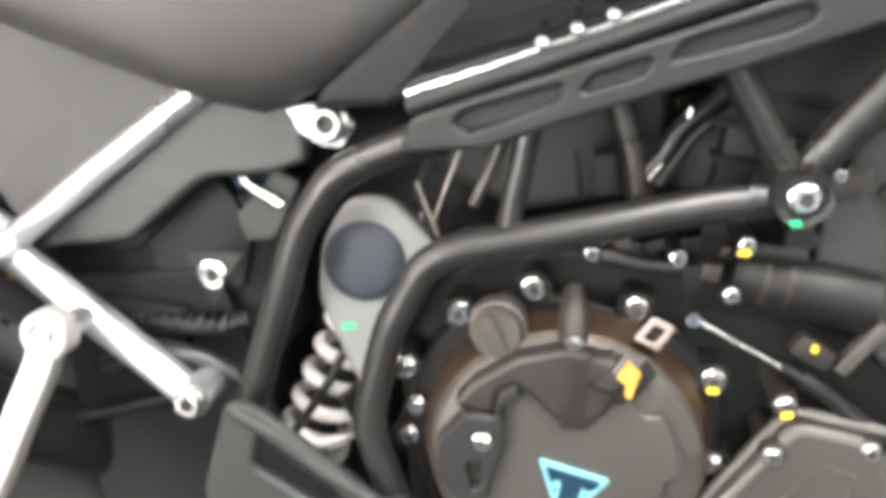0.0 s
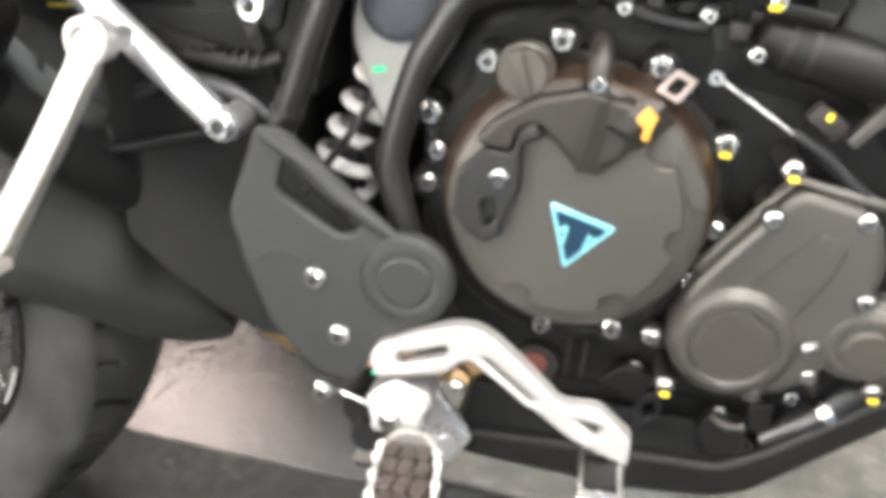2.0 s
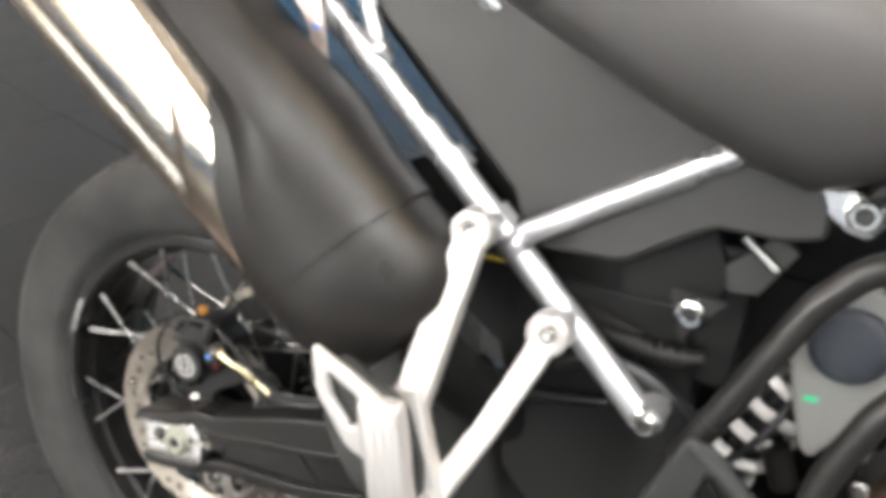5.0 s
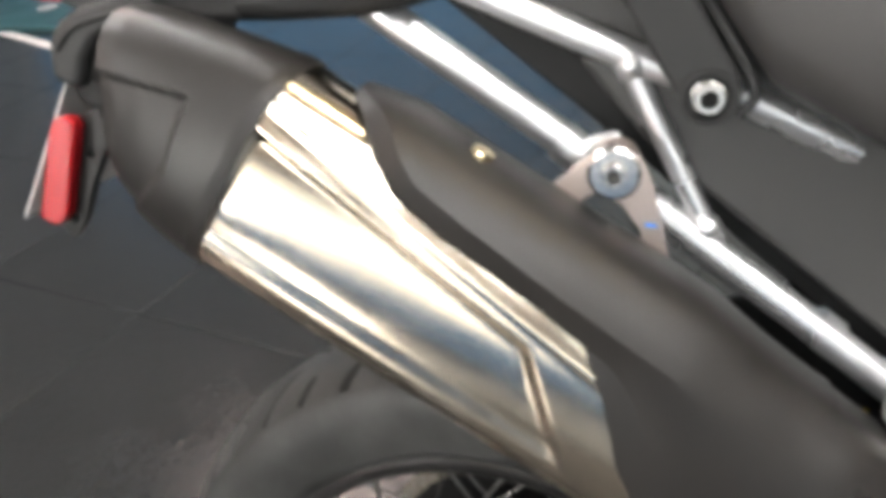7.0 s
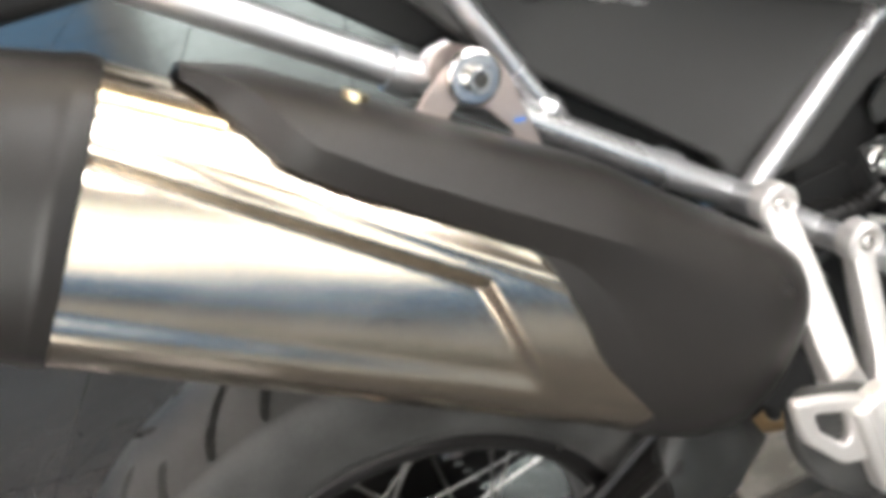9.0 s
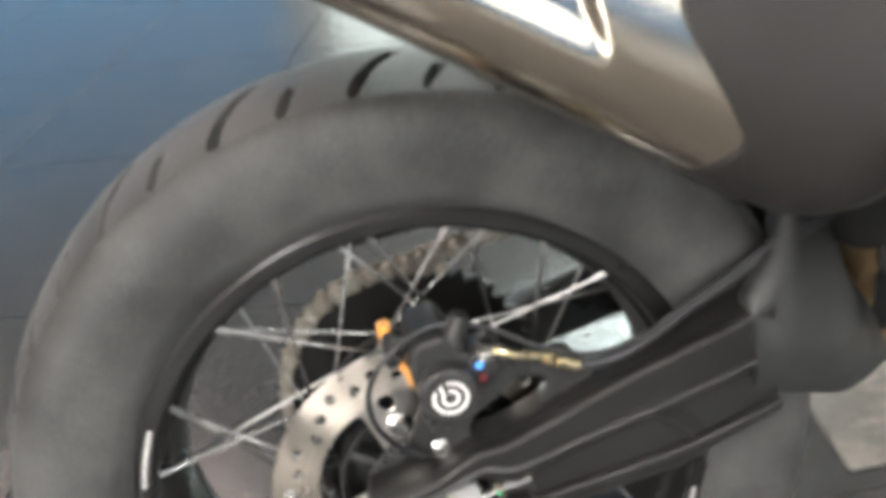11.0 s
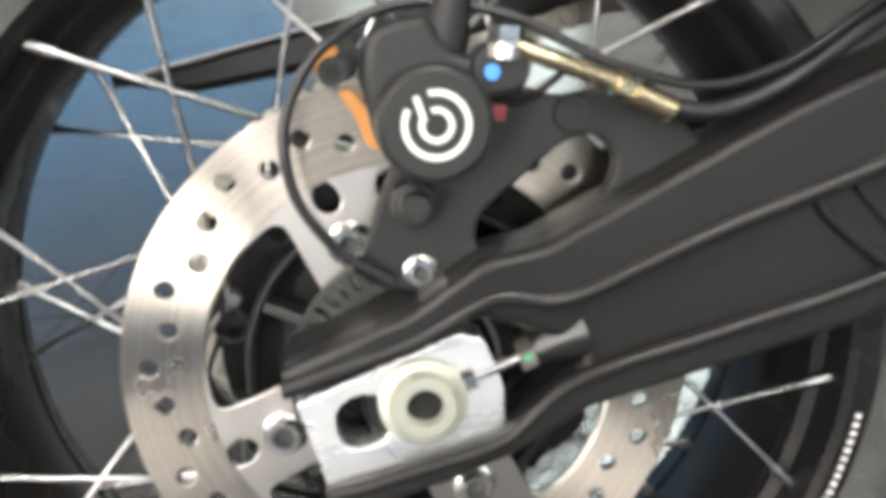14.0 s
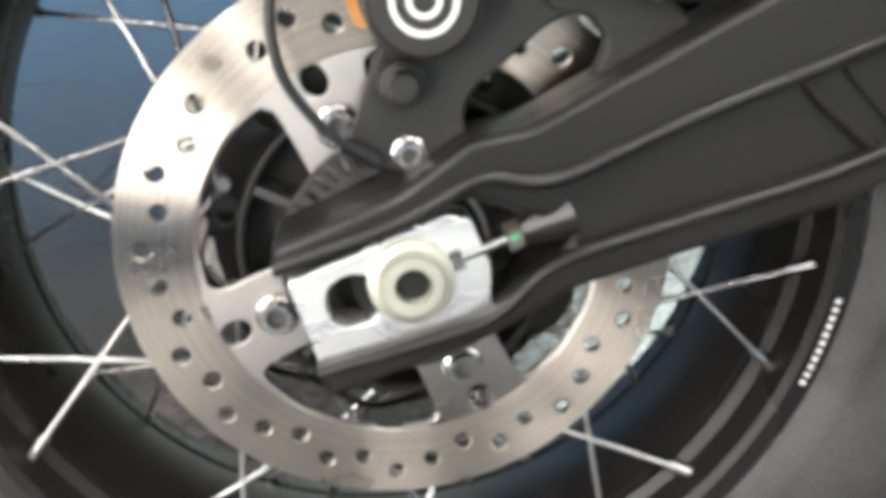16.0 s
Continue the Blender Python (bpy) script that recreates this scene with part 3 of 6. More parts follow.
part("bleed_cap", sweep([(0.0270, -0.1060, 0.4600), (0.0305, -0.1070, 0.4680), (0.0330, -0.1075, 0.4740), (0.0375, -0.1080, 0.4835)], 0.007, 16, curved=False, radii=[0.0102, 0.0096, 0.0072, 0.0060]), PLASTIC, caliper)
part("pin_boss", cyl((-0.0120, -0.075, 0.4590), (-0.0120, -0.1080, 0.4590), 0.0056, 18), PLASTIC, caliper)
# black disc on the solid boss end draws the hole's shade
part("pin_hole_shade", cyl((-0.0120, -0.1075, 0.4590), (-0.0120, -0.1084, 0.4590), 0.0030, 14), DARK, caliper)
part("pad_ear", plate(rounded([(-0.0060, 0.4540), (-0.0150, 0.4570), (-0.0100, 0.4660), (0.0020, 0.4660)], 0.003), -0.1000, -0.0880, bevel=0.001), PLASTIC, caliper)
part("pad_pin_cap", sweep([(-0.0140, -0.066, 0.4560), (-0.0140, -0.066, 0.4680)], 0.005, 14, curved=False), ORANGE, caliper, "orange rubber cap")
part("pad_shim", plate(rounded([(-0.0120, 0.4520), (-0.0060, 0.4520), (0.0010, 0.4380), (0.0010, 0.4270), (-0.0040, 0.4290), (-0.0060, 0.4390)], 0.0025), -0.0960, -0.0925, bevel=0.0006), ORANGE, caliper, "orange pad shim")
part("banjo_block", plate(rounded([(0.0370, 0.4420), (0.0360, 0.4560), (0.0430, 0.4620), (0.0540, 0.4600), (0.0580, 0.4520), (0.0540, 0.4430)], 0.004), -0.1230, -0.0980, bevel=0.002), PLASTIC, caliper)
part("blue_mark", lathe([(0.0, -0.1240), (0.0024, -0.1239), (0.0030, -0.1228)], (0.0428, 0.4508), 16), BLUE, caliper, "dab of blue paint")
part("banjo_bolt", sweep([(0.0490, -0.1180, 0.4570), (0.0510, -0.1190, 0.4660)], 0.0068, 6, curved=False), BOLT, caliper)
part("banjo_ring", sweep([(0.0480, -0.1180, 0.4545), (0.0493, -0.1180, 0.4590)], 0.0082, 20, curved=False), BOLT, caliper)
part("brake_pipe", sweep([(0.0520, -0.1190, 0.4590), (0.0650, -0.1190, 0.4520), (0.0850, -0.1140, 0.4420), (0.1000, -0.1110, 0.4330)], 0.0036, 12), BRASS, caliper, "short gold metal brake pipe")
part("pipe_nut", cyl((0.0890, -0.1130, 0.4395), (0.0950, -0.1118, 0.4360), 0.0052, 6), BRASS, caliper)
part("pipe_ferrule", cyl((0.0960, -0.1115, 0.4352), (0.1110, -0.1090, 0.4262), 0.0050, 14), BRASS, caliper)
part("brake_hose", sweep([(0.1080, -0.1090, 0.4275), (0.1300, -0.1070, 0.4225), (0.1600, -0.1050, 0.4290), (0.2000, -0.1020, 0.4480), (0.2600, -0.0990, 0.4750), (0.3400, -0.0960, 0.5050), (0.4400, -0.0930, 0.5300)], 0.0042, 12), HOSE, caliper)
part("sensor_cable", sweep([(-0.0130, -0.1075, 0.3850), (-0.0175, -0.1090, 0.3900), (-0.0240, -0.1100, 0.3980), (-0.0330, -0.1120, 0.4170), (-0.0330, -0.1130, 0.4400), (-0.0240, -0.1130, 0.4580), (-0.0120, -0.1130, 0.4690), (0.0050, -0.1100, 0.4770), (0.0270, -0.1070, 0.4780),
      (0.0560, -0.1090, 0.4680), (0.0900, -0.1130, 0.4460), (0.1250, -0.1110, 0.4330), (0.1600, -0.1080, 0.4370), (0.2000, -0.1050, 0.4550), (0.2600, -0.1020, 0.4820), (0.3400, -0.0990, 0.5130)], 0.0021, 10), HOSE, caliper)
part("sensor_plug", cyl((-0.0170, -0.1080, 0.3890), (-0.0045, -0.1050, 0.3780), 0.0034, 12), HOSE, caliper)
part("red_clip", block((0.0070, 0.005, 0.0060), pose(0.0440, -0.1120, 0.4360, 0, 12, 0), 0.001), mat("red_plastic_clip", (0.30, 0.04, 0.04), 0.45), caliper)
part("clip_wire", sweep([(0.0480, -0.1110, 0.4385), (0.0600, -0.1050, 0.4390), (0.0720, -0.1020, 0.4450)], 0.0016, 8), HOSE, caliper)
bolt(caliper, 0.0080, -0.1000, 0.3786, 0.0070)
part("slide_pin", lathe([(0.0, -0.1190), (0.0050, -0.1190), (0.0056, -0.1175), (0.0058, -0.1120), (0.0088, -0.1110), (0.0092, -0.1000)], (0.0095, 0.4066), 24), PLASTIC, caliper)
part("bracket_boss", lathe([(0.0, -0.1030), (0.0060, -0.1030), (0.0068, -0.1005)], (0.0740, 0.4300), 24), PLASTIC, caliper)
part("bracket_boss", lathe([(0.0, -0.1022), (0.0120, -0.1022), (0.0128, -0.1005)], (0.0930, 0.4060), 24, a0=-40, a1=40), PLASTIC, caliper)

# exhaust: polished can, end cap, heat shield over its top and front
MO = Vector((-0.093, -0.165, 0.848))
MD, MN = Vector((0.819, 0, -0.574)), Vector((0.574, 0, 0.819))
MOUT = Vector((0, -1, 0))


def can_point(s, deg, grow=0.0):
    """A place on the exhaust's skin: s metres forward along it, deg round it (0 outwards, 90 up)."""
    a = radians(deg)
    c, q = math.cos(a), math.sin(a)
    u = math.copysign(abs(c) ** 0.80, c) * (0.064 + grow)
    v = math.copysign(abs(q) ** 0.86, q) * ((0.081 if q > 0 else 0.073) + grow)
    return MO + MD * s + MOUT * u + MN * v


def ease(a, b, x):
    t = max(0.0, min(1.0, (x - a) / (b - a)))
    return t * t * (3 - 2 * t)


def can_mesh():
    """The can's skin, with a sunk panel along its outer side."""
    rows, cols = 136, 260
    verts, faces = [], []
    for i in range(rows + 1):
        s = 0.400 * i / rows
        for k in range(cols):
            deg = 360.0 * k / cols
            p = can_point(s, deg)
            v = (p - MO).dot(MN)
            u = (p - MO).dot(MOUT)
            if u > 0:
                hi = 0.050 - 0.105 * s
                front = 0.214 + (0.028 - v) * 1.08
                d = min((hi - v) / 0.0100, (front - s) / 0.014)
                p = p + MOUT * 0.0016 * math.exp(-((v - hi - 0.010) / 0.0035) ** 2)
                p = p - MOUT * (0.0075 + 0.085 * (v + 0.005)) * ease(0, 1, d) * ease(-0.047, -0.026, v)
            verts.append(p)
    for i in range(rows):
        for k in range(cols):
            a, b = i * cols + k, i * cols + (k + 1) % cols
            faces.append((a, b, b + cols, a + cols))
    return mesh_of(verts, faces, 60)


exhaust = part("silencer", can_mesh(), CAN, bike, "polished stainless silencer with black end cap and heat shield")
CAP = ((0.006, 0.0012), (-0.004, 0.0022), (-0.006, 0.0015), (-0.030, 0.0000), (-0.055, -0.0030), (-0.075, -0.0070), (-0.086, -0.0120), (-0.090, -0.0190), (-0.082, -0.0240))


def cap_point(s, deg, g):
    """A place on the end cap's skin, s metres along (negative: rearwards)."""
    p = can_point(0, deg, g)
    v = (p - MO).dot(MN)
    back = min(0.0, s) / -0.090
    return p + MD * (s - (0.45 * v + 0.004) * back) - MN * 0.022 * back * max(0.0, v) / 0.081


def cap_mesh():
    """The end cap, with a sunk panel on its outer side."""
    rings = []
    for (s0, g0), (s1, g1) in zip(CAP, CAP[1:]):
        steps = max(1, round(abs(s1 - s0) / 0.002))
        for i in range(steps):
            s, g = s0 + (s1 - s0) * i / steps, g0 + (g1 - g0) * i / steps
            ring = []
            for k in range(180):
                deg = (2.0 * k + 180) % 360 - 180
                d = min((-0.030 - s) / 0.003, (33 + 214 * (s + 0.030) - deg) / 3.0, (deg + 6 + 1600 * (-0.032 - s)) / 8.0)
                ring.append(cap_point(s, deg, g - 0.0045 * ease(0, 1, d)))
            rings.append(ring)
    rings.append([cap_point(CAP[-1][0], 2.0 * k, CAP[-1][1]) for k in range(180)])
    return loft(rings, angle=28)


part("end_cap", cap_mesh(), SHIELD, exhaust, "dull black silencer end cap with a sunk side panel")
part("tail_pipe", cyl(MO + MD * -0.085 + MN * 0.012, MO + MD * -0.118 + MN * 0.012, 0.022, 28), DARK, exhaust)


def along(table, s):
    """The value at s in a table of (s, value), on straight lines between its entries."""
    for (s0, v0), (s1, v1) in zip(table, table[1:]):
        if s <= s1:
            return v0 + (v1 - v0) * max(0.0, (s - s0) / (s1 - s0))
    return table[-1][1]


def shield_mesh():
    """The shield: a shell over the top with a bevelled lower edge, which widens to wrap the whole front end."""
    verts, faces = [], []
    rows, cols = 70, 52
    lows = ((0.040, 84), (0.064, 62), (0.080, 50), (0.092, 43), (0.104, 40), (0.130, 37), (0.200, 33), (0.240, 30), (0.276, 9), (0.304, -6), (0.364, -30), (0.395, -56), (0.425, -88))
    edge = ((0.040, 88), (0.064, 72), (0.090, 53), (0.104, 47), (0.144, 43), (0.212, 39.5), (0.280, 37), (0.400, 34))
    for i in range(rows + 1):
        s = 0.040 + 0.346 * i / rows
        lo, crease = along(lows, s), along(edge, s)
        hi = 122 + 48 * ease(0.03, 0.25, s)
        wide = min(9 + 34 * ease(0.25, 0.36, s), crease - lo)
        top = 0.0035 + 0.0130 * ease(0.030, 0.085, s) * (1 - 0.85 * ease(0.28, 0.386, s)) + 0.004 * (1 - ease(0.04, 0.09, s))
        for k in range(cols + 1):
            if k <= 12:
                deg = lo + (crease - wide - lo) * k / 12
            elif k <= 22:
                deg = crease - wide + wide * (k - 12) / 10
            else:
                deg = crease + (hi - crease) * (k - 22) / (cols - 22)
            g = 0.0035 + (top - 0.0035) * max(0.0, min(1.0, (deg - crease + wide) / wide))
            p = can_point(s, deg, g)
            verts.append(p + MD * 0.16 * (p - MO).dot(MN) * ease(0.32, 0.386, s))
    for i in range(rows):
        for k in range(cols):
            a = i * (cols + 1) + k
            faces.append((a, a + 1, a + cols + 2, a + cols + 1))
    me = mesh_of(verts, faces, 50)
    bm = bmesh.new()
    bm.from_mesh(me)
    bmesh.ops.solidify(bm, geom=bm.faces[:], thickness=0.0035)
    bmesh.ops.recalc_face_normals(bm, faces=bm.faces)
    bm.to_mesh(me)
    bm.free()
    return smoothed(me, 24)


shield = part("heat_shield", shield_mesh(), SHIELD, exhaust, "satin black heat shield wrapping the silencer's front")
front_rings = []
for s, g in ((0.366, -0.0020), (0.372, 0.0020), (0.400, 0.0026), (0.428, 0.0008), (0.450, -0.0050), (0.466, -0.0150), (0.474, -0.0280), (0.476, -0.0450)):
    ring = []
    for k in range(60):
        p = can_point(s, 6.0 * k, g)
        ring.append(p + MD * 0.14 * (p - MO).dot(MN))
    front_rings.append(ring)
part("front_box", loft(front_rings, angle=30), SHIELD, exhaust, "dull black front cover of the silencer")
sb = can_point(0.128, 84, 0.0160)
part("shield_bolt", sweep([sb - MN * 0.004, sb + MN * 0.004], 0.0075, 16, curved=False), BRASS, exhaust)
part("silencer_bracket", plate(rounded([(0.100, 0.820), (0.128, 0.842), (0.146, 0.850), (0.163, 0.842), (0.170, 0.825), (0.182, 0.765), (0.176, 0.742), (0.150, 0.775), (0.100, 0.800)], 0.006), -0.1440, -0.1400,
             [rounded([(0.122, 0.811), (0.136, 0.820), (0.150, 0.810), (0.163, 0.790), (0.160, 0.770), (0.147, 0.785)], 0.004)], bevel=0.0012), PINKISH, exhaust, "plated steel hanger bracket")
part("mount_rubber", cyl((0.146, -0.140, 0.832), (0.146, -0.112, 0.832), 0.0165, 28), PINKISH, exhaust)
part("mount_washer", lathe([(0.0, -0.1500), (0.0150, -0.1500), (0.0172, -0.1485), (0.0175, -0.1440)], (0.146, 0.832), 32), BOLT, exhaust)
bolt(exhaust, 0.146, -0.1500, 0.832, 0.0105, flange=False, name="mount_bolt")
part("paint_mark", block((0.0075, 0.0006, 0.0025), pose(0.1690, -0.1444, 0.7960, 0, 10, 0), 0.0002, 1), BLUE, exhaust)
part("pipe_collar", sweep([(0.300, -0.150, 0.560), (0.325, -0.105, 0.510), (0.350, -0.055, 0.468)], 0.026, 20), DARK, exhaust)
part("link_pipe", sweep([(0.345, -0.058, 0.476), (0.372, -0.026, 0.432), (0.388, 0.020, 0.385), (0.405, 0.040, 0.335), (0.435, 0.046, 0.292), (0.500, 0.040, 0.276), (0.620, 0.020, 0.288), (0.760, 0.000, 0.310)], 0.021, 20), PIPE, bike, "heat-tinted exhaust link pipe")

# silver subframe
sub = part("subframe", sweep([(-0.030, -0.098, 0.950), (0.113, -0.102, 0.842), (0.300, -0.112, 0.692), (0.476, -0.122, 0.546)], 0.0122, 20, curved=False), SILVER, bike, "silver-painted tubular rear subframe")
part("upper_tube", sweep([(-0.040, -0.095, 0.992), (0.080, -0.097, 0.934), (0.170, -0.100, 0.892), (0.215, -0.102, 0.876), (0.275, -0.096, 0.842), (0.300, -0.090, 0.828)], 0.0105, 18, curved=False), SILVER, sub)
part("strut", sweep([(0.1555, -0.101, 0.8935), (0.2050, -0.104, 0.7825)], 0.0078, 16, curved=False), SILVER, sub)
part("seat_strut", sweep([(0.345, -0.112, 0.657), (0.490, -0.100, 0.752)], 0.0098, 18, curved=False), SILVER, sub)
part("tube_end", sweep([(0.486, -0.100, 0.7495), (0.498, -0.099, 0.757)], 0.0112, 14, curved=False), SILVER, sub)
part("weld", sweep([(0.338, -0.117, 0.663), (0.350, -0.119, 0.655), (0.362, -0.118, 0.650)], 0.0105, 12, radii=[0.004, 0.0125, 0.004]), SILVER, sub)
part("weld", sweep([(0.1455, -0.101, 0.8985), (0.1555, -0.101, 0.8935), (0.1675, -0.101, 0.8875)], 0.0105, 12, radii=[0.005, 0.0122, 0.006]), SILVER, sub)
part("weld", sweep([(0.199, -0.106, 0.792), (0.205, -0.106, 0.782), (0.215, -0.105, 0.772)], 0.0105, 12, radii=[0.005, 0.0115, 0.006]), SILVER, sub)
for x, z in ((0.115, 0.840), (0.330, 0.667), (0.285, 0.705)):
    part("collar", sweep([(x - 0.007, -0.106, z + 0.0058), (x + 0.007, -0.106, z - 0.0058)], 0.0142, 20, curved=False), SILVER, sub)
part("lug", plate(rounded([(0.112, 0.838), (0.132, 0.850), (0.150, 0.852), (0.150, 0.828), (0.120, 0.822)], 0.006), -0.1140, -0.1060, bevel=0.002), SILVER, sub)
bolt(sub, 0.4800, -0.1400, 0.5540, 0.0112)
part("front_lug", cyl((0.4800, -0.108, 0.5535), (0.4800, -0.140, 0.5540), 0.0118, 24), SILVER, sub)
bolt(sub, 0.5828, -0.0990, 0.7330, 0.0135)
part("front_lug", plate(rounded([(0.538, 0.7415), (0.568, 0.7460), (0.592, 0.7450), (0.599, 0.730), (0.590, 0.715), (0.575, 0.7170)], 0.003), -0.0985, -0.0880, bevel=0.002), SILVER, sub)

# passenger foot rest on its cast hanger
def bar(stations, round_to=0.35):
    """A flat cast bar: stations of centre, half width across, half thickness."""
    rings = []
    for i, (c, hw, ht) in enumerate(stations):
        d = (Vector(stations[min(i + 1, len(stations) - 1)][0]) - Vector(stations[max(i - 1, 0)][0])).normalized()
        across = d.cross(Vector((0, -1, 0))).normalized()
        out = across.cross(d).normalized()
        ring = []
        for k in range(20):
            a = 2 * math.pi * k / 20
            u, v = math.copysign(abs(math.cos(a)) ** round_to, math.cos(a)), math.copysign(abs(math.sin(a)) ** round_to, math.sin(a))
            ring.append(Vector(c) + across * hw * u + out * ht * v)
        rings.append(ring)
    return loft(rings, angle=45)


hanger = part("passenger_hanger", bar([((0.3315, -0.1580, 0.6790), 0.0120, 0.0075), ((0.3303, -0.1718, 0.6510), 0.0125, 0.0085), ((0.3280, -0.1940, 0.6070), 0.0130, 0.0095), ((0.3250, -0.2210, 0.5510), 0.0135, 0.0100)]), CAST, bike, "cast aluminium passenger foot rest hanger")
part("hanger_arm", bar([((0.4025, -0.1600, 0.6170), 0.0105, 0.0075), ((0.3965, -0.1700, 0.5920), 0.0100, 0.0085), ((0.3785, -0.1980, 0.5410), 0.0095, 0.0095), ((0.3500, -0.2280, 0.4780), 0.0105, 0.0100)]), CAST, hanger)
part("hanger_foot", bar([((0.3200, -0.2230, 0.5640), 0.0140, 0.0085), ((0.3340, -0.2270, 0.5250), 0.0150, 0.0085), ((0.3540, -0.2280, 0.4800), 0.0130, 0.0085)]), CAST, hanger)
for x, y, z in ((0.3315, -0.1665, 0.6730), (0.4025, -0.1685, 0.6122)):
    part("hanger_eye", lathe([(0.0095, y + 0.006), (0.0100, y - 0.0040), (0.0115, y - 0.0050), (0.0148, y - 0.0045), (0.0165, y - 0.0020), (0.0168, y + 0.0120), (0.0095, y + 0.0120)], (x, z), 36, closed=True), CAST, hanger)
    part("eye_floor", cyl((x, y + 0.004, z), (x, y + 0.001, z), 0.0100, 24), PINKISH, hanger)
    bolt(hanger, x, y + 0.001, z, 0.0078, flange=False, name="hanger_bolt")
    part("spacer", cyl((x, y + 0.012, z), (x, -0.122, z - 0.004), 0.0090, 20), SILVER, hanger)
part("peg_rubber", plate(rounded([(0.262, 0.572), (0.275, 0.584), (0.330, 0.562), (0.350, 0.515), (0.352, 0.470), (0.334, 0.462), (0.302, 0.478), (0.281, 0.499), (0.264, 0.533)], 0.012), -0.2480, -0.2330, bevel=0.005, steps=3), RUBBER, hanger, "black rubber foot rest pad")
part("peg_frame", plate(rounded([(0.256, 0.592), (0.296, 0.576), (0.327, 0.560), (0.333, 0.510), (0.312, 0.513), (0.292, 0.519), (0.262, 0.556)], 0.007), -0.2560, -0.2470, [rounded([(0.272, 0.574), (0.298, 0.562), (0.300, 0.541), (0.294, 0.536), (0.276, 0.556)], 0.004)], bevel=0.003, steps=3), CAST, hanger)
part("peg_bar", block((0.034, 0.018, 0.086), Matrix.Translation((0.326, -0.2530, 0.5240)) @ Matrix.Rotation(radians(-13), 4, "Y"), 0.006, 3), CAST, hanger)
for k in range(3):
    part("peg_groove", block((0.0022, 0.002, 0.074), Matrix.Translation((0.318 + 0.008 * k, -0.2622, 0.5240)) @ Matrix.Rotation(radians(-13), 4, "Y"), 0.0006, 1), CAST, hanger)
part("peg_pivot", block((0.030, 0.020, 0.030), pose(0.346, -0.236, 0.478, 0, -20, 0), 0.004, 2), CAST, hanger)
part("stop_stem", cyl((0.4000, -0.040, 0.3850), (0.4080, -0.036, 0.3570), 0.0085, 14), DARK, arm)
part("stop_bolt", cyl((0.4080, -0.036, 0.3570), (0.4100, -0.035, 0.3510), 0.0075, 12), BOLT, arm)

# main frame in black tube
frame_part = part("main_frame", sweep([(0.505, -0.122, 0.520), (0.5245, -0.126, 0.5661), (0.5392, -0.129, 0.6029), (0.5525, -0.132, 0.6342), (0.5663, -0.133, 0.6680), (0.5796, -0.1335, 0.6878), (0.5957, -0.134, 0.7053), (0.6217, -0.134, 0.7169), (0.6467, -0.135, 0.7258), (0.6710, -0.135, 0.7305), (0.738, -0.136, 0.752), (0.797, -0.137, 0.770), (0.900, -0.138, 0.800), (1.00, -0.138, 0.828)], 0.0108, 20), FRAME_BLACK, bike,
             "black tubular main frame")
part("lower_tube", sweep([(0.615, -0.130, 0.475), (0.6107, -0.132, 0.4927), (0.6025, -0.134, 0.5284), (0.6038, -0.135, 0.5492), (0.6093, -0.136, 0.5696), (0.6155, -0.137, 0.5895), (0.6226, -0.138, 0.6090), (0.6337, -0.138, 0.6280), (0.6474, -0.138, 0.6484), (0.6692, -0.138, 0.6592), (0.6938, -0.137, 0.6635), (0.7280, -0.136, 0.6686), (0.7612, -0.135, 0.6743), (0.7934, -0.134, 0.6798), (0.8247, -0.132, 0.6838), (0.8522, -0.131, 0.6865), (0.866, -0.130, 0.690)], 0.0108, 20), FRAME_BLACK, frame_part)
part("strut", sweep([(0.716, -0.135, 0.745), (0.697, -0.135, 0.666)], 0.0074, 16, curved=False), FRAME_BLACK, frame_part)
part("strut", sweep([(0.8180, -0.135, 0.7735), (0.8570, -0.130, 0.7000)], 0.0098, 16, curved=False), FRAME_BLACK, frame_part)
part("down_tube", sweep([(0.868, -0.128, 0.703), (0.905, -0.133, 0.747), (0.975, -0.137, 0.830)], 0.0115, 18, curved=False), FRAME_BLACK, frame_part)
for a, b, r in (((0.836, -0.1315, 0.6850), (0.8385, -0.1313, 0.6853), 0.0122), ((0.847, -0.132, 0.7190), (0.849, -0.1315, 0.7150), 0.0112), ((0.890, -0.131, 0.7285), (0.894, -0.1315, 0.7330), 0.0130), ((0.5225, -0.1262, 0.5620), (0.5245, -0.1264, 0.5661), 0.0122)):
    part("weld", cyl(a, b, r, 18), FRAME_BLACK, frame_part)
part("engine_mount", lathe([(0.0, -0.150), (0.0118, -0.150), (0.0122, -0.154), (0.0155, -0.155), (0.0166, -0.152), (0.0166, -0.100)], (0.8605, 0.6915), 36), FRAME_BLACK, frame_part)
bolt(frame_part, 0.8610, -0.1510, 0.6910, 0.0088, name="mount_bolt")
cap_mark(frame_part, 0.8560, -0.1555, 0.6795, 0.0032, GREEN)
rail = rounded([(0.638, 0.722), (0.648, 0.742), (0.734, 0.766), (0.807, 0.786), (0.990, 0.840), (0.990, 0.808), (0.894, 0.781), (0.822, 0.760), (0.734, 0.737), (0.689, 0.723)], 0.005)
slots = [rounded(q, 0.004) for q in ([(0.671, 0.738), (0.680, 0.745), (0.734, 0.757), (0.729, 0.748), (0.680, 0.732)], [(0.742, 0.752), (0.749, 0.761), (0.780, 0.769), (0.776, 0.761)], [(0.789, 0.767), (0.796, 0.776), (0.857, 0.792), (0.861, 0.787), (0.849, 0.780)])]
